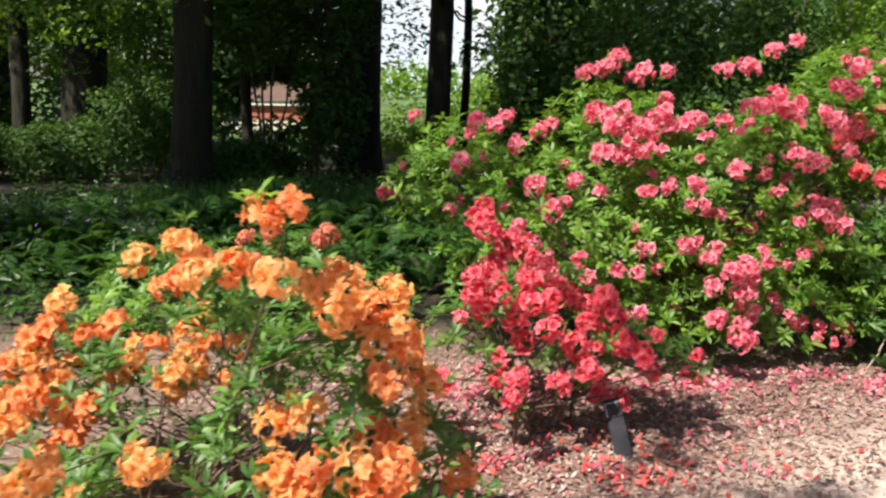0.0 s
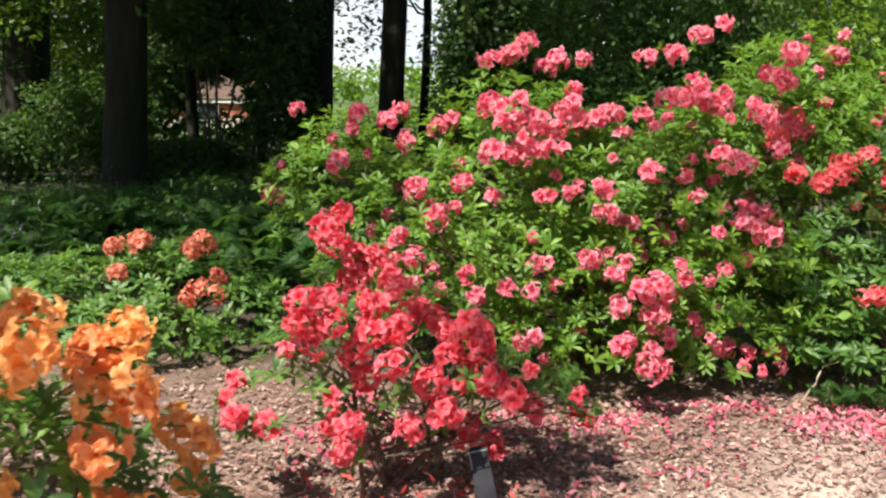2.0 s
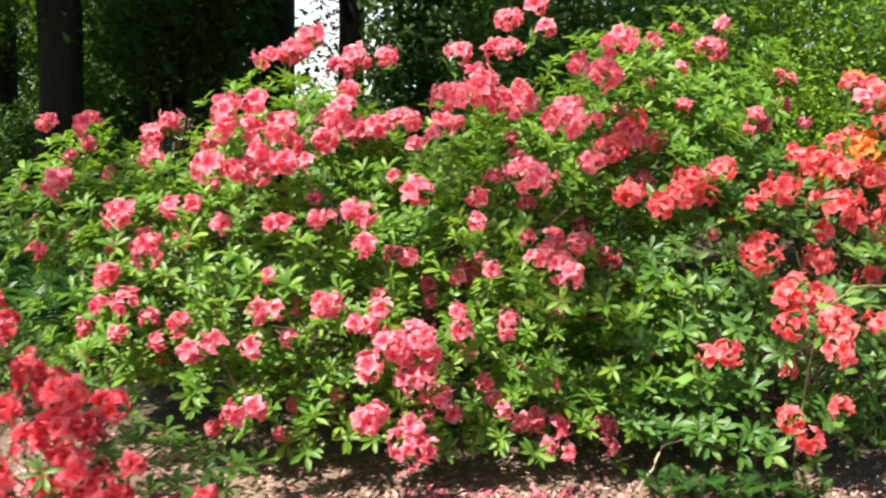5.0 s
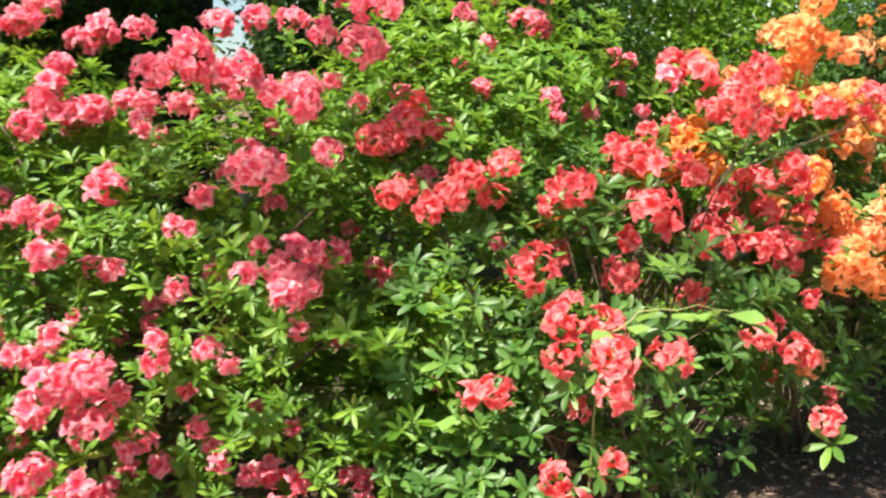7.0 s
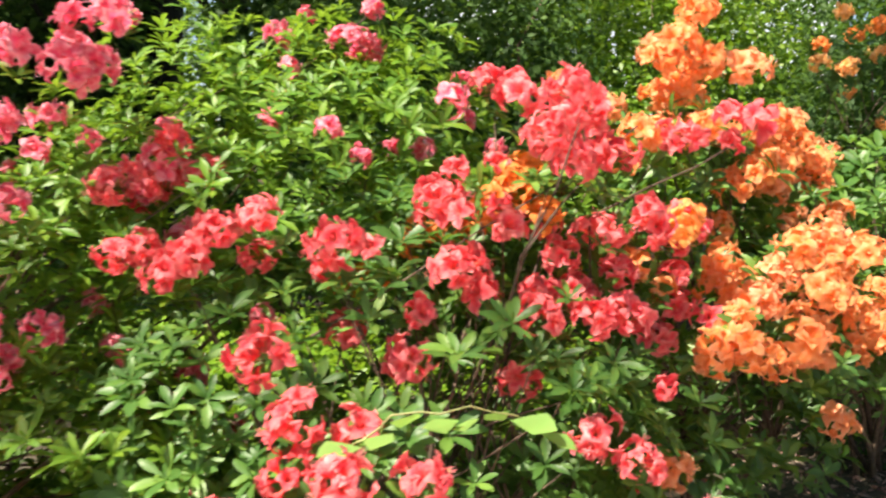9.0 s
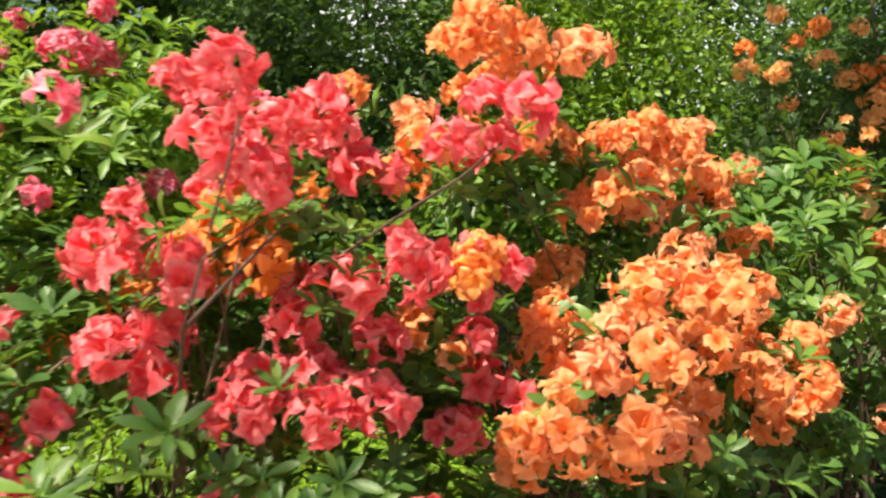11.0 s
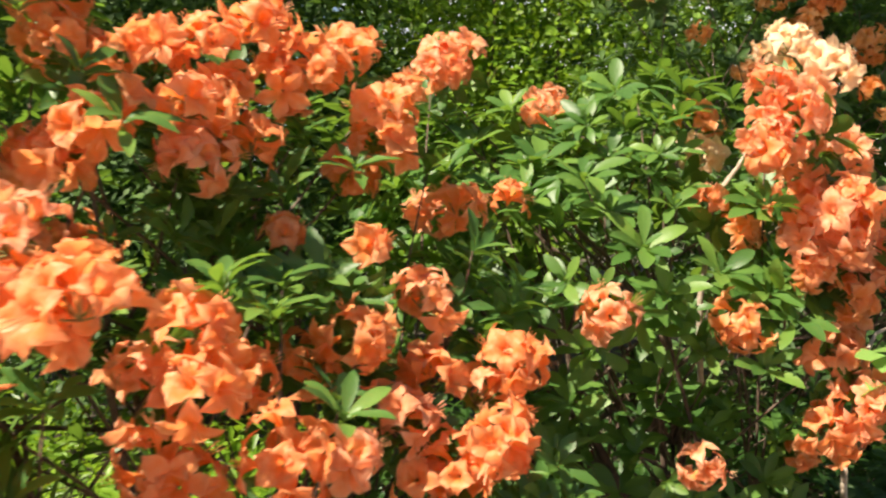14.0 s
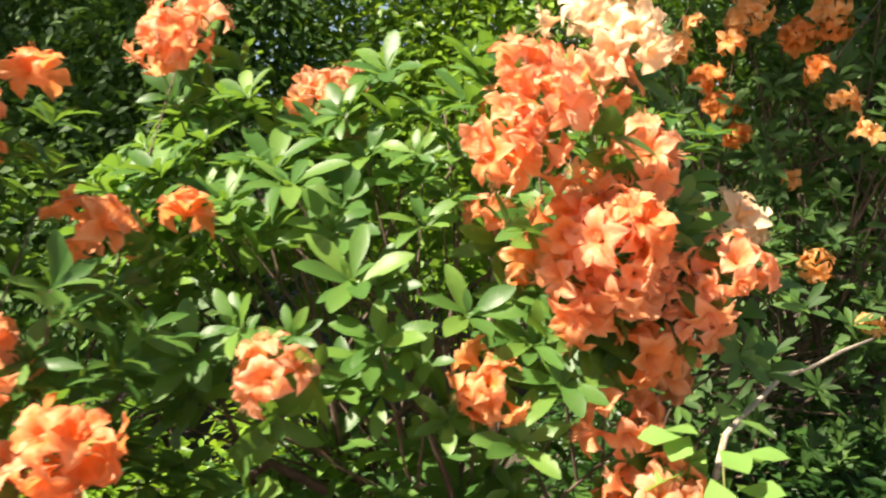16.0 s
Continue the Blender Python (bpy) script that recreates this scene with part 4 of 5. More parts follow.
coral_bush = shrub("azalea_bush", "spreading azalea with coral red flower clusters on open branches", (3.05, 4.95),
      [(2.6, 4.95, 0.68, 0.42, 0.35, 0.45), (3.1, 4.9, 0.64, 0.5, 0.38, 0.44), (3.38, 5.05, 1.0, 0.32, 0.3, 0.36), (3.52, 5.02, 0.74, 0.28, 0.28, 0.26), (2.95, 5.15, 0.92, 0.4, 0.3, 0.36), (3.1, 5.3, 0.36, 0.65, 0.28, 0.3), (2.85, 4.74, 0.26, 0.5, 0.26, 0.2), (2.6, 4.75, 0.27, 0.32, 0.24, 0.22), (3.4, 5.0, 0.34, 0.32, 0.22, 0.2), (3.75, 5.2, 0.38, 0.3, 0.2, 0.2)],
      1220, 280, LEAF_DEEP, 0.070, D_1 + D_2 + D_3, [CORAL], 14, stems=10, swell=0.92, single=14, veil=0.05)
def stem_on(root, places, r0, r1):
    s = Soup()
    pts = np.array(places, float) - np.array(root.location)
    fine = np.concatenate([[pts[0]]] + [a + (b - a) * np.array([[0.33], [0.66], [1.0]]) for a, b in zip(pts[:-1], pts[1:])])
    tube(s, fine, np.linspace(r0, r1, len(fine)), 6)
    part("branch", s.mesh("branch", [STEM_DARK]), root)


stem_on(coral_bush, [(3.08, 4.92, 0), (3.22, 4.84, 0.72), (3.30, 4.74, 1.10), (3.37, 4.68, 1.25), (3.42, 4.68, 1.40)], 0.0045, 0.002)
stem_on(coral_bush, [(3.30, 4.74, 1.10), (3.40, 4.85, 1.22), (3.48, 4.92, 1.30)], 0.004, 0.002)
stem_on(coral_bush, [(3.1, 4.9, 0), (3.28, 4.95, 0.85), (3.42, 5.08, 1.25), (3.62, 5.12, 1.42)], 0.0045, 0.002)
stem_on(coral_bush, [(3.50, 5.06, 0.9), (3.48, 4.98, 1.18), (3.62, 4.92, 1.26), (3.72, 4.86, 1.31), (3.79, 4.82, 1.36)], 0.0042, 0.002)
for x, y, z in ((3.75, 5.07, 1.18), (3.735, 5.06, 1.15)):
    part("blossom", truss_mesh(GOLD, 0.09, 2)[0], coral_bush, "golden centre of a coral flower head", "", Matrix.Translation(Vector((x, y, z)) - coral_bush.location) @ Matrix.Rotation(0.8, 4, "X"))
shrub("azalea_bush", "tall azalea heavy with orange flower clusters", (4.0, 5.65),
      [(4.15, 5.46, 0.80, 0.34, 0.34, 0.28), (3.85, 5.62, 1.16, 0.28, 0.3, 0.42), (4.22, 5.92, 0.98, 0.32, 0.3, 0.4), (4.42, 5.9, 0.6, 0.28, 0.3, 0.3), (3.4, 5.45, 0.8, 0.4, 0.25, 0.4), (4.05, 5.6, 0.42, 0.36, 0.25, 0.22)],
      830, 280, LEAF_DEEP, 0.072, E_1 + E_2 + E_3 + E_4, [ORANGE, ORANGE, PEACH], 15, stems=10, broad=0.98, swell=1.04, veil=0.13, tint=lambda p, ps: AMBER if p[0] < 3.45 or p[1] > 5.95 and p[0] < 3.9 else ps[int((p[0] * 37 + p[2] * 91)) % 3])
def sunlit_near(p):
    """Four flower heads of the green bush have direct sun painted in as cream."""
    return any(math.dist(p, q) < r for *q, r in ((5.20, 6.36, 1.44, 0.06), (5.24, 6.33, 1.39, 0.035), (5.02, 6.52, 1.24, 0.04), (5.43, 6.54, 1.09, 0.05)))


green_bush = shrub("azalea_bush", "green azalea in full leaf with peach orange flowers on one side", (4.9, 6.55),
      [(4.75, 6.48, 0.93, 0.5, 0.4, 0.37), (5.12, 6.58, 1.0, 0.34, 0.32, 0.38), (4.5, 6.55, 1.10, 0.3, 0.3, 0.32), (4.88, 6.55, 0.50, 0.42, 0.28, 0.25), (4.85, 6.62, 1.20, 0.34, 0.3, 0.26)],
      470, 300, LEAF_DEEP, 0.083, F_1 + F_2, [PEACH, ORANGE, PEACH], 16, stems=8, broad=1.15, swell=1.2, veil=0.02, tint=lambda p, ps: SUNLIT_PETAL if sunlit_near(p) else ps[int((p[0] * 37 + p[2] * 91)) % 3])
stem_on(green_bush, [(4.95, 6.6, 0.0), (4.8, 6.42, 0.42), (4.7, 6.32, 0.66), (4.62, 6.28, 0.72), (4.52, 6.30, 0.66), (4.45, 6.34, 0.52)], 0.013, 0.006)
stem_on(green_bush, [(4.9, 6.55, 0.0), (4.62, 6.40, 0.40), (4.56, 6.36, 0.62), (4.50, 6.30, 0.90), (4.42, 6.22, 1.02)], 0.009, 0.003)
stem_on(green_bush, [(5.0, 6.5, 0.0), (4.98, 6.36, 0.45), (4.90, 6.28, 0.80), (4.86, 6.24, 1.0)], 0.008, 0.003)
# woodland leaf in place of azalea leaf puts this bush's shade into its colour
shrub("azalea_bush", "tall azalea in shade-darkened leaf with scattered amber orange flowers", (5.5, 7.85),
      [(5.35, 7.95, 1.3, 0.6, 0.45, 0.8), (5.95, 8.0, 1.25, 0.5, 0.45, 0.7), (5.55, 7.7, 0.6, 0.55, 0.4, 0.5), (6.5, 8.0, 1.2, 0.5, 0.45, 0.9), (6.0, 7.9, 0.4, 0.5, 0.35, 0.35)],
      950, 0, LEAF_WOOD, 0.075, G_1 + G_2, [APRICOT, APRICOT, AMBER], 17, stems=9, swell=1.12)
shrub("azalea_bush", "low pale green azalea with a few salmon flowers", (-0.95, 5.5),
      [(-0.85, 5.5, 0.26, 0.5, 0.3, 0.32), (-1.35, 5.65, 0.24, 0.4, 0.3, 0.28), (-0.5, 5.4, 0.16, 0.35, 0.25, 0.22), (-1.0, 5.1, 0.14, 0.5, 0.3, 0.2), (-1.7, 5.3, 0.22, 0.45, 0.35, 0.28)],
      800, 0, LEAF_DEEP, 0.065, G_LOW, [SALMON], 18, stems=6, swell=1.1)

# ---------------------------------------------------------------- shrubs behind the bed
BACK = "shrubs behind the bed"


def leaf_shrub(name, label, base, lobes, count, leaf, size, seed, stems=6, category="shrub", group=BACK):
    r = np.random.default_rng(seed)
    base = np.array((base[0], base[1], 0.0))
    root = thing(name, base, label, category, group)
    pts, outs = lobe_points(lobes, count, r, low=-0.7, shell=(0.45, 1.08))
    s = Soup()
    nrm = outs * 0.5 + [0, 0, 0.6] + r.normal(0, 0.5, outs.shape)
    turns = frames_along(nrm, r.uniform(0, 6.3, count))
    s.copies(CARD_V, CARD_F, turns, r.uniform(0.6, 1.3, count) * size, pts - base)
    part("foliage", s.mesh("foliage", [leaf]), root, "", "stuff")
    for k in range(stems):
        st = Soup()
        goal = pts[int(r.integers(count))] - base
        tube(st, arc((r.normal(0, 0.1), r.normal(0, 0.1), -0.05), goal, (0, 0, 0.2), 7, 0.03), np.linspace(0.03, 0.006, 7), 6)
        part("branch", st.mesh("branch", [STEM]), root)
    return root


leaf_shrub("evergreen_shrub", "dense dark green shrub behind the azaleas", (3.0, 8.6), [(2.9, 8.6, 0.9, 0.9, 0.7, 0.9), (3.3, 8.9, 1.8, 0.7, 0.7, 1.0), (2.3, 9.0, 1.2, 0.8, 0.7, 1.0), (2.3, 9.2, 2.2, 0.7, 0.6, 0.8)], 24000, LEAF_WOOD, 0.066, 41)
leaf_shrub("lime_shrub", "yellow-green shrub lit by the sun", (4.4, 9.4), [(4.3, 9.2, 1.1, 0.7, 0.6, 1.0), (4.9, 9.7, 1.8, 0.9, 0.7, 1.1), (4.0, 9.6, 2.1, 0.8, 0.6, 1.0), (4.4, 9.9, 2.9, 0.9, 0.6, 0.8)], 21000, LEAF_LIME_SUNLIT, 0.062, 42)
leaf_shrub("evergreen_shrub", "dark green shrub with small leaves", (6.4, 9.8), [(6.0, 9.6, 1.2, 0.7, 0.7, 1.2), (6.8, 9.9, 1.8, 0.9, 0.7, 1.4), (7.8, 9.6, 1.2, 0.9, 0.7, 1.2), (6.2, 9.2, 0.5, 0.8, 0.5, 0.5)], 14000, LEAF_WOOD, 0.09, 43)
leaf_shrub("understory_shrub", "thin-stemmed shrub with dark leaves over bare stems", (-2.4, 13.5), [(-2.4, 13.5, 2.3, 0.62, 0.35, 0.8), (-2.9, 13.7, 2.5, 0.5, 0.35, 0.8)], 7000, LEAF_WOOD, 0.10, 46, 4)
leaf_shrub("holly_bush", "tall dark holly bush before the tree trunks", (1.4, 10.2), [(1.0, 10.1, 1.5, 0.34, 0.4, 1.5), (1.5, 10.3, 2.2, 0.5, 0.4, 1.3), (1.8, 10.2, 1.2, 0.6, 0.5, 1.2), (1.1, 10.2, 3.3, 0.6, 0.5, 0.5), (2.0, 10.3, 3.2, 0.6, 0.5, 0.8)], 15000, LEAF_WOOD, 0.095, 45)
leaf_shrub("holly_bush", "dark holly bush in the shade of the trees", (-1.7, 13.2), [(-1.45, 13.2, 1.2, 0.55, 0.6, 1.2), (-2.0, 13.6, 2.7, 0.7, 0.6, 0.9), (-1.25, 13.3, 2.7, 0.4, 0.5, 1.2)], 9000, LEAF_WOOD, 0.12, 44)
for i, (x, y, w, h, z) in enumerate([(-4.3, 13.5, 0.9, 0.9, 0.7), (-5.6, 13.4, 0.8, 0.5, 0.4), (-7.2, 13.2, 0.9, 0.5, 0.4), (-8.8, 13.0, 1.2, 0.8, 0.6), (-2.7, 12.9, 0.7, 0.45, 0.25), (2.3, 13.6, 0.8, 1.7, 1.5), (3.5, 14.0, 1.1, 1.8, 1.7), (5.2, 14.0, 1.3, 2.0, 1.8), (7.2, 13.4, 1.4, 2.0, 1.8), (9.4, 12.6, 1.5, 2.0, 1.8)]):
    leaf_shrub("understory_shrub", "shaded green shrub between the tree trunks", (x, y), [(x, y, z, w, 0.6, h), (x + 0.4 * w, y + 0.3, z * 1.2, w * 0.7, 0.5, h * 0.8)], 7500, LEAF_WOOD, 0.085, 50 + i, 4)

# ---------------------------------------------------------------- trees
TREES = "woodland trees"


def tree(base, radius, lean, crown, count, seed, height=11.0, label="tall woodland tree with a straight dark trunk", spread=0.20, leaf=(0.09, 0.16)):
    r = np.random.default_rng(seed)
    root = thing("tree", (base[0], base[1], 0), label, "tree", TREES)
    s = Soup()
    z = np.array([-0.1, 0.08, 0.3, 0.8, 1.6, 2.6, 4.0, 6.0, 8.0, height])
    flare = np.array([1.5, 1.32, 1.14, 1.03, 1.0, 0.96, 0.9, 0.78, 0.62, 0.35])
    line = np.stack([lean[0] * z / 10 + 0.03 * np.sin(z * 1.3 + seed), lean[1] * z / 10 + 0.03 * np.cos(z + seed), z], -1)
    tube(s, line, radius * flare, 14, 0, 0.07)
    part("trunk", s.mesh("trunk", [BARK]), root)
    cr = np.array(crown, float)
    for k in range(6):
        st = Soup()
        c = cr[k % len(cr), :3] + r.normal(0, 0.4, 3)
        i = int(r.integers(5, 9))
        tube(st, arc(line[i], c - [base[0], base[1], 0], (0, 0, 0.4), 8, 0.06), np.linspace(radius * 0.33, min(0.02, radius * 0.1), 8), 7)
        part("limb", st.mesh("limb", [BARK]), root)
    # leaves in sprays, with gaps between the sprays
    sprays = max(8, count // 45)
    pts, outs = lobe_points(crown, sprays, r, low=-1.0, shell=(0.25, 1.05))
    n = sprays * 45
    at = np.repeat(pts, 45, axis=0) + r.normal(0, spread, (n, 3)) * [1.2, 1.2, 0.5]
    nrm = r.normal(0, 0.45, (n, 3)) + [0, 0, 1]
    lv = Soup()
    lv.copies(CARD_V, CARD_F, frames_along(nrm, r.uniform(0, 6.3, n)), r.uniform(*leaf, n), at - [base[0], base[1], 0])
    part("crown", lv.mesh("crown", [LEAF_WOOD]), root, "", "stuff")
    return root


# crown lobes above z 6 are unseen, placed to shade what lies under them
tree((-3.2, 12.0), 0.26, (0.1, 0), [(-4.5, 10.5, 7.0, 2.6, 2.4, 1.2), (-3.6, 8.2, 7.4, 2.0, 1.8, 0.9), (-4.3, 11.6, 3.0, 1.1, 0.6, 0.7), (-2.2, 11.8, 3.2, 0.8, 0.5, 0.6), (-2.15, 12.2, 2.35, 0.7, 0.35, 0.75), (-3.4, 6.6, 7.0, 1.8, 1.4, 0.6)], 19000, 61, label="stout woodland tree with a lit strip on its bark")
tree((-6.1, 15.6), 0.36, (0.7, 0), [(-6.0, 16.5, 8.6, 2.6, 1.6, 1.2), (-7.2, 8.6, 7.6, 2.2, 1.5, 0.9), (-5.6, 14.2, 2.8, 1.2, 0.7, 1.0)], 13000, 62)
tree((-6.9, 15.2), 0.15, (0.0, 0), [(-8.0, 12.6, 7.4, 1.8, 1.6, 1.0)], 3000, 74)
tree((-7.6, 15.6), 0.09, (0.1, 0), [(-8.6, 13.6, 7.0, 1.4, 1.4, 0.9)], 2000, 75, 8.0, "slender young tree between larger trunks")
tree((-8.9, 18.6), 0.24, (0.2, 0), [(-9.0, 19.5, 8.5, 2.8, 2.4, 1.4), (-8.2, 16.8, 3.2, 1.2, 0.8, 1.0)], 7000, 63)
tree((-10.0, 19.2), 0.18, (0.1, 0), [(-12.5, 17.5, 8.0, 2.6, 2.4, 1.2)], 5000, 64)
tree((-2.85, 14.0), 0.085, (0.05, 0), [(-2.9, 13.6, 5.6, 1.2, 1.2, 0.9), (-2.7, 13.4, 3.0, 0.9, 0.6, 0.9)], 4200, 65, 7.0, "slender young tree between larger trunks")
tree((-1.05, 14.0), 0.33, (0.0, 0), [(-1.6, 12.5, 6.6, 2.4, 2.4, 1.3), (-2.0, 9.6, 7.6, 1.8, 1.5, 0.9), (-1.7, 13.2, 3.4, 0.9, 0.6, 0.9)], 11000, 66)
tree((0.16, 13.2), 0.18, (0.0, 0), [(0.4, 12.0, 8.0, 1.8, 2.0, 1.2), (0.1, 10.6, 3.9, 0.8, 0.6, 0.5), (-0.8, 10.6, 4.2, 0.8, 0.6, 0.6), (-0.2, 6.3, 7.2, 1.3, 0.9, 0.5), (-1.3, 6.8, 7.5, 1.0, 0.8, 0.5), (1.1, 7.2, 7.2, 0.7, 0.5, 0.3)], 11500, 67)
tree((0.62, 15.0), 0.07, (0.1, 0), [(0.7, 14.5, 7.0, 1.2, 1.2, 1.0), (0.2, 14.6, 3.2, 0.9, 0.5, 0.5), (-0.45, 14.8, 2.6, 0.35, 0.3, 0.7), (0.95, 14.4, 2.3, 0.3, 0.3, 0.6)], 3200, 68, 8.0, "slender young tree between larger trunks")
tree((1.25, 12.8), 0.21, (0.0, 0), [(1.4, 11.5, 7.4, 2.0, 2.0, 1.2), (1.5, 12.4, 3.0, 0.7, 0.5, 0.9)], 5000, 69)
tree((1.85, 12.0), 0.20, (0.1, 0), [(2.4, 11.6, 6.6, 2.2, 2.0, 1.2), (2.2, 11.8, 2.8, 0.8, 0.5, 0.9)], 6000, 70)
# three trees out of view, added to cast shade on chosen shrubs and ground
tree((-6.8, -3.6), 0.075, (0.6, 0.3), [(-3.4, 2.6, 7.0, 0.9, 0.6, 0.4), (-1.0, 1.85, 7.2, 0.85, 0.45, 0.3), (-2.4, 0.8, 7.0, 0.5, 0.2, 0.2), (0.1, 1.65, 7.1, 0.5, 0.4, 0.3), (0.8, 1.92, 7.0, 0.4, 0.2, 0.2), (-2.2, -0.35, 7.0, 0.6, 0.3, 0.2), (2.45, 4.3, 7.2, 0.3, 0.25, 0.2), (-2.5, 0.15, 7.0, 0.6, 0.35, 0.3), (-3.2, -0.2, 7.1, 0.6, 0.3, 0.25), (1.5, 3.4, 7.05, 0.32, 0.26, 0.2), (1.78, 3.6, 7.0, 0.3, 0.18, 0.2), (-4.35, -1.0, 7.0, 0.55, 0.25, 0.2)], 1650, 71, label="unseen tree added so its thin crown dapples the bed", spread=0.085, leaf=(0.06, 0.11))
tree((-7.2, 6.2), 0.28, (0.5, 0), [(-5.4, 4.3, 7.0, 1.5, 1.2, 0.7), (-7.6, 4.4, 7.0, 1.6, 1.6, 0.8), (-3.6, 5.4, 7.2, 1.2, 0.9, 0.6), (-5.6, 6.4, 7.4, 1.8, 1.2, 0.8), (-6.0, 9.3, 7.2, 1.6, 1.2, 0.7), (-4.2, 10.6, 7.4, 1.4, 1.0, 0.6), (-8.8, 6.8, 7.2, 2.2, 2.0, 0.7), (-10.5, 9.0, 7.4, 2.4, 1.8, 0.7), (-7.4, 3.2, 7.2, 1.2, 1.6, 0.6)], 22000, 72, label="unseen tall tree added to shade the edge of the woods")
tree((8.6, 5.4), 0.26, (-0.5, 0), [(3.2, 5.3, 7.0, 1.0, 0.6, 0.5), (3.5, 6.6, 7.1, 0.9, 0.7, 0.4), (4.8, 7.0, 7.1, 1.0, 0.8, 0.4), (5.2, 5.4, 7.2, 1.2, 0.8, 0.6), (7.2, 5.6, 7.4, 1.6, 1.2, 0.8)], 8500, 73, label="unseen tree added to shade the end of the bed")

# woods all round, beyond the trunks
def woods(name, label, spots, count, size, seed, leaf):
    r = np.random.default_rng(seed)
    s = Soup()
    pts, outs = lobe_points(spots, count, r, low=-0.9, shell=(0.35, 1.05))
    nrm = outs * 0.5 + [0, 0, 0.5] + r.normal(0, 0.5, outs.shape)
    s.copies(CARD_V, CARD_F, frames_along(nrm, r.uniform(0, 6.3, count)), r.uniform(0.6, 1.4, count) * size, pts)
    return tagged(new(name, s.mesh(name, [leaf])), label, "woods", "", "stuff")


ring = []
for k in range(46):
    a = 2 * math.pi * k / 46
    x, y = 24 * math.sin(a), 6 + 22 * math.cos(a)
    if -7.0 < x < 3.0 and y > 10:
        continue
    ring.append((x, y, 3.2, 2.2, 2.2, 3.6))
    ring.append((x * 1.12, y * 1.1, 7.5, 2.6, 2.6, 3.2))
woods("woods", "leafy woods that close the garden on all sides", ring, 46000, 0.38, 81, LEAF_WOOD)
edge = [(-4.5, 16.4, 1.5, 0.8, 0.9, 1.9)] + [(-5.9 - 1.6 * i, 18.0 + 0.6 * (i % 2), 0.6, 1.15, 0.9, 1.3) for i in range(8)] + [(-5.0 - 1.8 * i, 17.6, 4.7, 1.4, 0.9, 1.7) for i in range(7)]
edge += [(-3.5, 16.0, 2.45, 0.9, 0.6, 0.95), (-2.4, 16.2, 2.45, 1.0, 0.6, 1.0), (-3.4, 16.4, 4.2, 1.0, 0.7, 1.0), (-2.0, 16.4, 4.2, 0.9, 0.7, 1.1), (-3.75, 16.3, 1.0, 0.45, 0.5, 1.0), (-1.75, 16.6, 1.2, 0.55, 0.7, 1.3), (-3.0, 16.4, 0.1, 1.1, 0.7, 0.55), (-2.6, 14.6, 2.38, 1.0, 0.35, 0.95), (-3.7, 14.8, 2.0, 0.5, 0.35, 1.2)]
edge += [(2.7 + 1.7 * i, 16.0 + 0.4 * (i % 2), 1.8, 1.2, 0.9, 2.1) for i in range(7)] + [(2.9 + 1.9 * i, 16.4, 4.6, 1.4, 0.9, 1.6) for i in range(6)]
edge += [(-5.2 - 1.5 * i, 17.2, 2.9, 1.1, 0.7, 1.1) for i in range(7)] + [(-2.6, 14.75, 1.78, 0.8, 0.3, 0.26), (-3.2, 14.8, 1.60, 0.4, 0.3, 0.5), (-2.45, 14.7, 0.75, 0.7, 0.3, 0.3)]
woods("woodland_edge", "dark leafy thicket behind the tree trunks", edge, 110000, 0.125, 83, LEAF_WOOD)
# boughs and thickets in a brighter leaf than the woods: painted sunlight
woods("sunlit_boughs", "sunlit leafy boughs at the edge of the woods", [(-5.4 - 1.5 * i, 16.6, 2.6 + 0.7 * (i % 2), 0.9, 0.5, 1.1) for i in range(6)] + [(-5.3, 13.6, 2.6, 0.7, 0.4, 0.7), (-4.3, 13.8, 3.1, 0.6, 0.4, 0.5), (-6.8, 13.8, 2.7, 0.8, 0.4, 0.8)], 7200, 0.10, 87, LEAF_LIME_SUNLIT)
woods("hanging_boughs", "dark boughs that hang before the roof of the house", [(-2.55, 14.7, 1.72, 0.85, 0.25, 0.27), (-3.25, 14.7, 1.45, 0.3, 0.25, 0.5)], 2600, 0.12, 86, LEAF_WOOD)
woods("lit_thicket", "sunlit thicket in the gaps between the trees", [(-0.4, 19.0, 0.4, 0.9, 0.6, 0.8), (0.6, 19.2, 0.6, 0.9, 0.6, 0.9), (1.6, 18.6, 0.9, 0.8, 0.6, 1.2)], 5000, 0.12, 84, LEAF_LIME_SUNLIT)
woods("thicket", "sunlit green thicket behind the tree trunks", [(-7.0, 21.0, 2.2, 1.2, 0.7, 1.4), (-9.2, 21.4, 2.4, 1.4, 0.7, 1.5), (-11.4, 21.0, 2.2, 1.3, 0.7, 1.4), (-5.6, 21.2, 2.6, 0.9, 0.6, 1.0), (-7.8, 20.6, 4.2, 2.2, 0.7, 1.0), (-11.0, 20.8, 4.3, 2.2, 0.7, 1.0)], 17000, 0.13, 85, LEAF_LIME_SUNLIT)
woods("far_trees", "sunlit green trees far off beyond the house", [(-18 + 6 * i, 70 + 3 * (i % 3), 1.5 + 0.5 * (i % 2), 4, 3, 1.8) for i in range(9)], 9000, 0.5, 82, LEAF_LIME_SUNLIT)

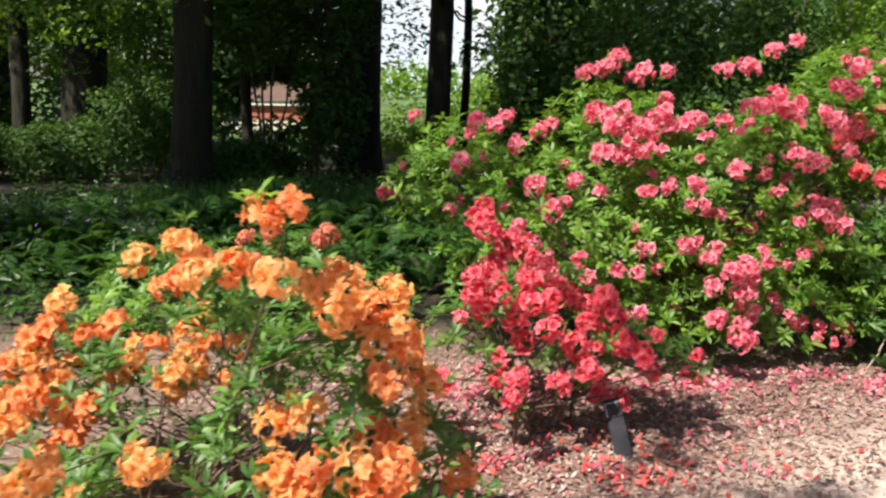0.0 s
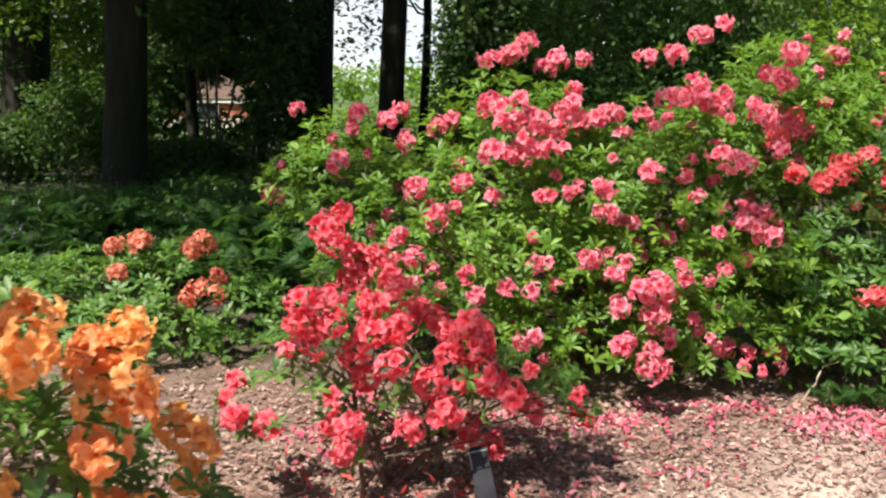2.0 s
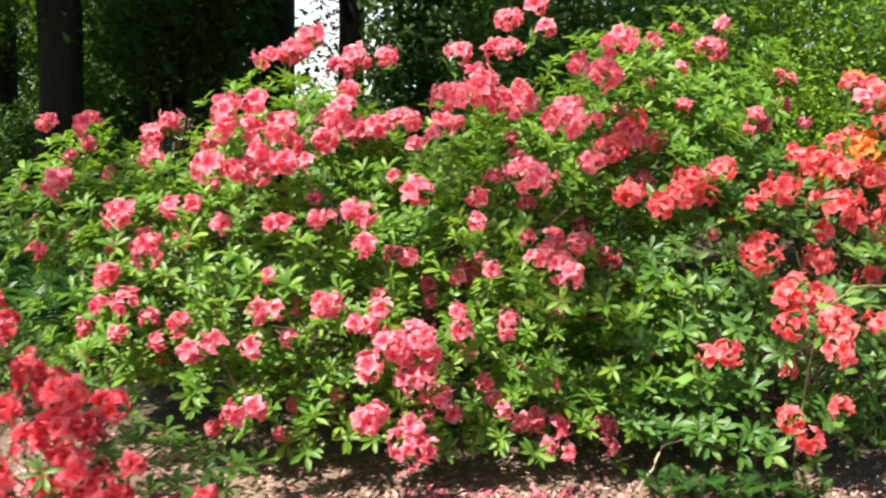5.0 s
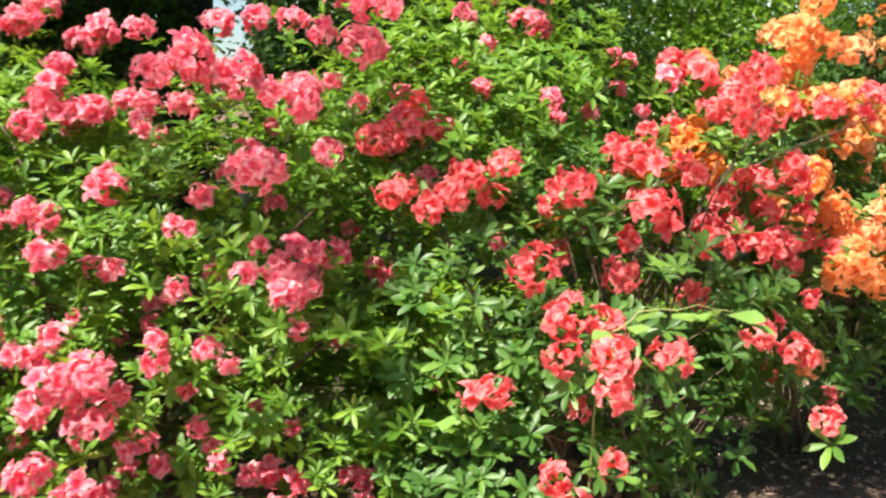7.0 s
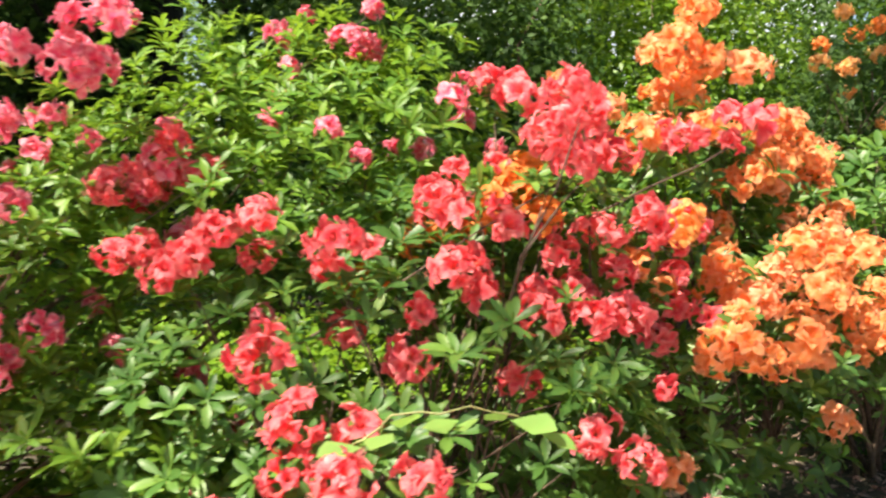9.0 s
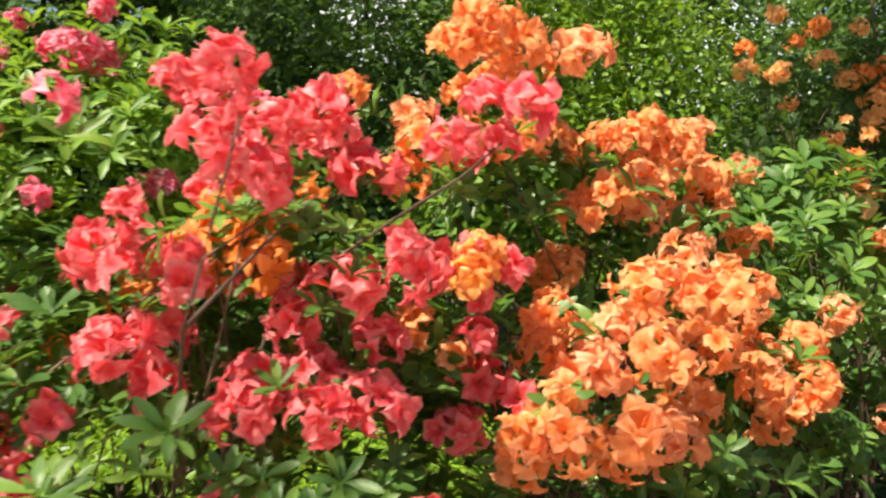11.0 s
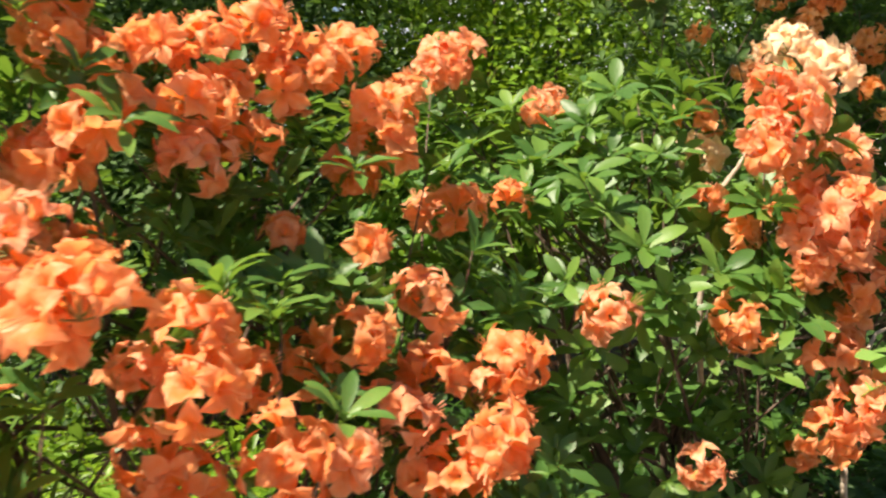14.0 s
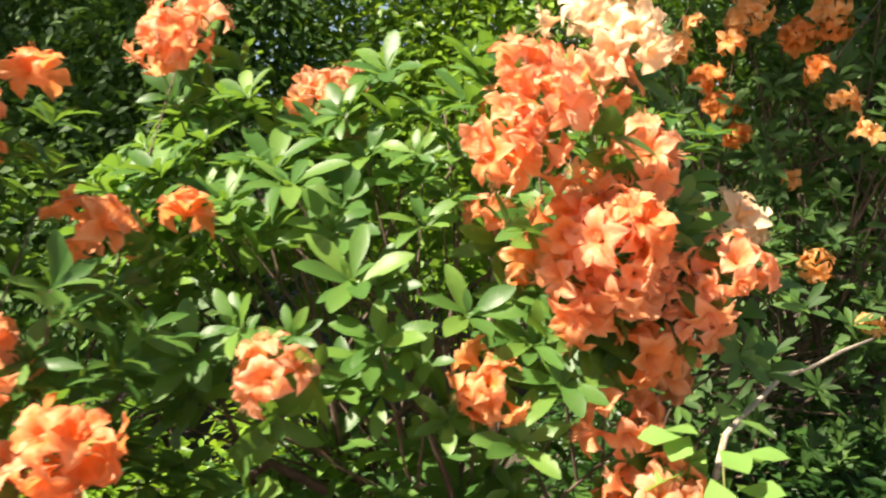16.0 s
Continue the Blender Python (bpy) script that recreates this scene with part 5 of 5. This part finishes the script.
# ---------------------------------------------------------------- ferns and herbs behind the bed
def frond(seed):
    r = np.random.default_rng(seed)
    s = Soup()
    line = arc((0, 0, 0), (0.46, 0, 0.22), (0, 0, 0.20), 12)
    tube(s, line, np.linspace(0.004, 0.001, 12), 3)
    for i in range(2, 23):
        t = i / 23 * 11
        k = int(t)
        p = line[k] + (line[min(k + 1, 11)] - line[k]) * (t - k)
        ln = 0.16 * math.sin(math.pi * min(1, (i + 2) / 25)) ** 0.8
        for side in (-1, 1):
            v = CARD_V * [ln, ln * 0.5, ln] @ np.array(Euler((0, 0.25, side * 1.25 + r.uniform(-0.1, 0.1))).to_matrix()).T
            s.add(v + p, CARD_F)
    return s.mesh("frond", [FERN_SHADED])


FRONDS = [frond(91), frond(92), frond(93)]
fr = np.random.default_rng(90)
for i in range(46):
    x = fr.uniform(-3.6, 0.4)
    y = 6.0 + 2.6 * (i / 46) + fr.uniform(-0.2, 0.2)
    root = thing("fern", (x, y, ground_z(x, y)), "green fern with arching fronds in the shade", "fern", "ferns under the trees")
    big = fr.uniform(0.8, 1.25)
    for k in range(9):
        m = Matrix.Rotation(k * 0.72 + fr.uniform(-0.2, 0.2), 4, "Z") @ Matrix.Rotation(-fr.uniform(0.0, 0.45), 4, "Y") @ Matrix.Scale(big * fr.uniform(0.8, 1.1), 4)
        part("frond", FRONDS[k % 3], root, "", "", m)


def herbs(name, label, spots, count, leaf, size, seed, upright=0.6):
    r = np.random.default_rng(seed)
    s = Soup()
    pts, outs = lobe_points(spots, count, r, low=-0.2, shell=(0.3, 1.1))
    nrm = outs * 0.4 + [0, 0, upright] + r.normal(0, 0.4, outs.shape)
    s.copies(LEAF_V, LEAF_F, frames_along(nrm, r.uniform(0, 6.3, count)), r.uniform(0.6, 1.3, count) * size, pts)
    return tagged(new(name, s.mesh(name, [leaf])), label, "herbs", "", "stuff")


herbs("herbs", "low leafy woodland herbs in deep shade", [(-2.9 + 0.3 * i, 5.0 + 0.2 * (i % 3), 0.06, 0.3, 0.3, 0.2) for i in range(5)] + [(fr.uniform(-4.6, -1.2), fr.uniform(5.6, 9.5), 0.12, 0.45, 0.4, fr.uniform(0.2, 0.42)) for i in range(60)] + [(fr.uniform(-3.4, 1.8), fr.uniform(7.5, 12.5), 0.1, 0.5, 0.4, 0.3) for i in range(50)], 19000, FERN_SHADED, 0.09, 95)
# low plants in two colours, sun put into the first, shade into the second
herbs("low_herbs", "sunlit low green plants behind the azaleas", [(fr.uniform(0.6, 3.9), fr.uniform(6.3, 8.6), 0.07, 0.4, 0.35, fr.uniform(0.15, 0.4)) for i in range(50)], 9000, LEAF_LIME_SUNLIT, 0.085, 98)
herbs("shade_herbs", "low plants under the end of the bed, coloured dark as in shade", [(fr.uniform(3.9, 6.2), fr.uniform(6.7, 8.6), 0.07, 0.4, 0.35, fr.uniform(0.15, 0.35)) for i in range(34)], 6500, FERN_SHADED, 0.08, 99)
herbs("purple_flowers", "small purple flowers among the herbs", [(-3.2 + 0.35 * i, 6.2 + 0.25 * (i % 3), 0.45, 0.2, 0.2, 0.16) for i in range(4)], 60, PURPLE, 0.035, 96)


def blades(name, label, spots, count, tall, seed, mat):
    r = np.random.default_rng(seed)
    s = Soup()
    sp = np.array(spots, float)
    pick = r.integers(0, len(sp), count)
    at = np.stack([sp[pick, 0] + r.normal(0, 1, count) * sp[pick, 2], sp[pick, 1] + r.normal(0, 1, count) * sp[pick, 3], np.zeros(count)], -1)
    v = np.array([(0, 0, 0), (0.018, 0, 0.5), (0, 0.02, 1.0), (-0.018, 0, 0.5)])
    s.copies(v, [(0, 1, 2), (0, 2, 3)], frames_along(r.normal(0, 0.13, (count, 3)) + [0, 0, 1], r.uniform(0, 6.3, count)), r.uniform(*tall, count), at)
    return tagged(new(name, s.mesh(name, [mat])), label, "grass", "", "stuff")


blades("tall_grass", "upright grassy shoots under the trees", [(-3.0 + 0.4 * i, 9.2, 0.2, 0.25) for i in range(9)], 1500, (0.3, 0.55), 97, FERN_SHADED)

# bright hazy sky low over the far trees
m_haze, nt, bsdf, out = nodes_of("hazy sky")
em = nt.nodes.new("ShaderNodeEmission")
nt.links.new(ramp(nt, [(0.3, (0.74, 0.85, 1.0)), (0.7, (0.95, 0.97, 1.0))], noise_tex(nt, 0.03, 4.0)), em.inputs["Color"])
em.inputs["Strength"].default_value = 0.6
nt.links.new(em.outputs[0], out.inputs["Surface"])
tagged(new("backdrop", raw_mesh("backdrop", [(-45, 230, -2), (90, 230, -2), (90, 230, 70), (-45, 230, 70)], [(0, 1, 2, 3)], [m_haze])), "pale hazy summer sky behind the far trees", "sky", "", "structure")

# ---------------------------------------------------------------- house beyond the trees
def box(soup, lo, hi, mat=0):
    (a, b, c), (d, e, f) = lo, hi
    soup.add([(a, b, c), (d, b, c), (d, e, c), (a, e, c), (a, b, f), (d, b, f), (d, e, f), (a, e, f)],
             [(0, 3, 2, 1), (4, 5, 6, 7), (0, 1, 5, 4), (1, 2, 6, 5), (2, 3, 7, 6), (3, 0, 4, 7)], mat)


CREAM = rough_solid("cream render", (0.70, 0.62, 0.50), (0.80, 0.73, 0.62), 3.0, 0.8, 0.2, 0.01)
BRICK = rough_solid("red brick", (0.36, 0.10, 0.07), (0.50, 0.17, 0.12), 9.0, 0.85, 0.5, 0.01)
ROOF = rough_solid("brown roof", (0.08, 0.05, 0.04), (0.15, 0.09, 0.07), 8.0, 0.9, 0.5, 0.02)
DARK = rough_solid("dark window glass", (0.02, 0.025, 0.03), (0.05, 0.06, 0.07), 2.0, 0.15, 0.0, 0.0)
WHITE = rough_solid("white trim paint", (0.72, 0.70, 0.68), (0.82, 0.81, 0.80), 5.0, 0.6, 0.1, 0.005)
house = thing("house", (-7.9, 30.0, -1.25), "low brick and cream house seen between the trees", "house")


def house_part(name, boxes, mat, label=""):
    s = Soup()
    for lo, hi in boxes:
        box(s, lo, hi)
    return part(name, s.mesh(name, [mat], False), house, label)


house_part("lower_wall", [((-4, 0, -0.1), (4, 5, 1.58))], CREAM, "cream rendered lower wall")
house_part("upper_wall", [((-4, 0.04, 1.58), (4, 5, 2.2))], BRICK, "red brick upper wall")
house_part("eaves_board", [((-4.3, -0.08, 2.08), (4.3, 0.02, 2.22))], WHITE, "white painted board under the eaves")
for x in (-2.6, -0.3, 1.6):
    w = house_part("window", [((x - 0.3, -0.01, 1.50), (x + 0.3, 0.03, 2.02))], DARK)
    s = Soup()
    for lo, hi in (((x - 0.36, -0.04, 1.44), (x - 0.3, 0.03, 2.06)), ((x + 0.3, -0.04, 1.44), (x + 0.36, 0.03, 2.06)), ((x - 0.36, -0.04, 1.44), (x + 0.36, 0.03, 1.50))):
        box(s, lo, hi)
    part("window_frame", s.mesh("window_frame", [WHITE], False), w)
rf = Soup()
rf.add([(-4.5, -0.12, 2.222), (4.5, -0.12, 2.222), (4.5, 5.6, 2.222), (-4.5, 5.6, 2.222), (-4.5, 2.5, 3.6), (4.5, 2.5, 3.6)], [(0, 1, 5, 4), (2, 3, 4, 5), (0, 4, 3), (1, 2, 5), (0, 3, 2, 1)])
part("roof", rf.mesh("roof", [ROOF], False), house)

# ---------------------------------------------------------------- plant label
SLATE = rough_solid("dark slate plastic", (0.012, 0.012, 0.017), (0.026, 0.026, 0.036), 30, 0.8, 0.2, 0.002)
PALE = rough_solid("pale label plate", (0.22, 0.22, 0.24), (0.34, 0.34, 0.36), 20, 0.35, 0.1, 0.001)


def plant_label(at, lean, label):
    root = thing("plant_label", at, label, "plant label")
    turn = Euler([radians(v) for v in lean]).to_matrix().to_4x4()
    bm = bmesh.new()
    bmesh.ops.create_cube(bm, size=1.0)
    bmesh.ops.scale(bm, vec=(0.072, 0.022, 0.34), verts=bm.verts)
    bmesh.ops.translate(bm, vec=(0, 0, 0.15), verts=bm.verts)
    for v in bm.verts:
        if v.co.z > 0.2 and v.co.y < 0:
            v.co.z -= 0.015
    bmesh.ops.bevel(bm, geom=list(bm.edges), offset=0.004, segments=2, affect="EDGES")
    me = bpy.data.meshes.new("stake")
    bm.to_mesh(me)
    me.materials.append(SLATE)
    part("stake", me, root, "", "", turn)
    s = Soup()
    box(s, (-0.032, -0.0165, 0.24), (0.032, -0.0125, 0.298))
    part("name_plate", s.mesh("name_plate", [SLATE], False), root, "dark plate", "", turn)
    s = Soup()
    for lo, hi in (((-0.034, -0.0185, 0.298), (0.034, -0.0125, 0.302)), ((-0.036, -0.0185, 0.238), (-0.032, -0.0125, 0.302))):
        box(s, lo, hi)
    part("plate_rim", s.mesh("plate_rim", [PALE], False), root, "pale rim", "", turn)
    return root


plant_label((0.77, 3.46, ground_z(0.77, 3.46) - 0.05), (-26, -10, 6), "dark slate plant label leaning back in the mulch")

# ---------------------------------------------------------------- saplings, bare twigs and single stems
def sapling(name, label, at, stem, leaves, length, seed, mat=LEAF_BROAD, bark=STALK, thick=0.0035, category="sapling"):
    """A thin stem given by a few places, with broad leaves at some of them."""
    r = np.random.default_rng(seed)
    root = thing(name, at, label, category)
    s = Soup()
    pts = np.array(stem, float) - at
    fine = [pts[0]]
    for a, b in zip(pts[:-1], pts[1:]):
        fine += list(a + (b - a) * t for t in (0.33, 0.66, 1.0))
    fine = np.array(fine) + np.concatenate([[[0, 0, 0]], r.normal(0, 0.004, (len(fine) - 1, 3))])
    tube(s, fine, np.linspace(thick, thick * 0.4, len(fine)), 6)
    part("stem", s.mesh("stem", [bark]), root)
    leaf_mesh = raw_mesh("leaf", (LEAF_V * [1, 2.1, 1]).tolist(), LEAF_F, [mat])
    for x, y, z, az in leaves:
        m = Matrix.Translation((x - at[0], y - at[1], z - at[2])) @ Matrix.Rotation(radians(az), 4, "Z") @ Matrix.Rotation(r.uniform(-0.1, 0.5), 4, "Y") @ Matrix.Rotation(r.uniform(-0.5, 0.5), 4, "X") @ Matrix.Scale(length * r.uniform(0.85, 1.15), 4)
        part("leaf", leaf_mesh, root, "", "", m)
    return root


sapling("sapling", "thin sapling with broad pale green leaves", (2.95, 4.62, 0.0), [(2.95, 4.62, 0), (2.93, 4.5, 0.5), (2.95, 4.43, 0.74), (3.04, 4.43, 0.81), (3.19, 4.43, 0.83), (3.32, 4.43, 0.80)],
        [(2.98, 4.42, 0.75, 215), (3.04, 4.42, 0.78, 250), (3.09, 4.42, 0.82, 120), (3.12, 4.42, 0.81, 285), (3.19, 4.42, 0.81, 265), (3.22, 4.42, 0.82, 60), (3.27, 4.42, 0.81, 330), (3.32, 4.42, 0.79, 345)], 0.092, 101)
sapling("sapling", "seedling with two pale leaves on a thin brown stem", (2.72, 4.7, 0.0), [(2.72, 4.7, 0), (2.66, 4.66, 0.25), (2.56, 4.6, 0.46)], [(2.55, 4.6, 0.46, 240), (2.53, 4.59, 0.43, 200), (2.6, 4.62, 0.36, 220), (2.57, 4.6, 0.47, 100)], 0.085, 102)
sapling("sapling", "bright green sapling at the foot of the azalea", (5.42, 6.30, 0.0), [(5.42, 6.30, 0), (5.40, 6.25, 0.4), (5.36, 6.20, 0.80)],
        [(5.35 + 0.04 * math.cos(k), 6.20 + 0.03 * math.sin(2 * k), 0.82 - 0.008 * k, 57 * k + 15) for k in range(18)], 0.075, 103)
sapling("fallen_twig", "bare brown twig leaning out of the mulch", (2.36, 4.58, -0.02), [(2.36, 4.58, -0.02), (2.42, 4.57, 0.10), (2.46, 4.57, 0.18), (2.54, 4.56, 0.22)], [], 0.05, 104, bark=TWIG, thick=0.006, category="twig")
sapling("bare_branch", "pale bare branch reaching out beside the azalea", (5.30, 6.52, 0.0), [(5.30, 6.52, 0), (5.33, 6.55, 0.45), (5.42, 6.70, 0.66), (5.58, 7.0, 0.70), (5.85, 7.3, 0.74)], [], 0.05, 105, bark=TWIG, thick=0.010, category="branch")
sapling("bare_branch", "forked dry branch in the middle of the azalea", (5.0, 6.5, 0.0), [(5.0, 6.5, 0), (4.98, 6.45, 0.8), (5.02, 6.40, 1.12), (5.10, 6.36, 1.24), (5.18, 6.34, 1.26)], [], 0.05, 106, bark=TWIG, thick=0.009, category="branch")
sapling("bare_branch", "dry branch between the leaves of the large azalea", (0.9, 4.9, 0.0), [(0.9, 4.9, 0), (0.75, 4.75, 0.5), (0.55, 4.6, 0.86), (0.42, 4.56, 1.0)], [], 0.05, 107, bark=TWIG, thick=0.007, category="branch")
for k in range(9):
    x, y, a = -5.6 + 0.33 * k, 6.6 + 0.5 * (k % 3), 0.5 * k
    sapling("fallen_branch", "dead branch lying on the dark woodland floor", (x, y, 0.0), [(x, y, 0.0), (x + 0.35 * math.cos(a), y + 0.3 * math.sin(a), 0.10), (x + 0.75 * math.cos(a), y + 0.6 * math.sin(a), 0.16 + 0.05 * (k % 2)), (x + 1.1 * math.cos(a + 0.2), y + 0.8 * math.sin(a), 0.12)], [], 0.05, 120 + k, bark=STEM, thick=0.014, category="branch")
for k in range(5):
    x = 2.45 + 0.12 * k
    root = thing("fern", (x, 4.46 + 0.05 * (k % 2), ground_z(x, 4.46)), "small pale fern sprouting from the mulch", "fern", "young ferns")
    for q in range(5):
        part("frond", FRONDS[q % 3], root, "", "", Matrix.Rotation(1.25 * q + k, 4, "Z") @ Matrix.Rotation(-0.3, 4, "Y") @ Matrix.Scale(0.32, 4))
for k in range(6):
    x, y = 5.55 + 0.16 * k, 6.75 + 0.18 * k
    root = thing("fern", (x, y, 0), "green fern beside the path", "fern", "young ferns")
    for q in range(7):
        part("frond", FRONDS[q % 3], root, "", "", Matrix.Rotation(0.9 * q + k, 4, "Z") @ Matrix.Rotation(-0.35, 4, "Y") @ Matrix.Scale(0.75, 4))
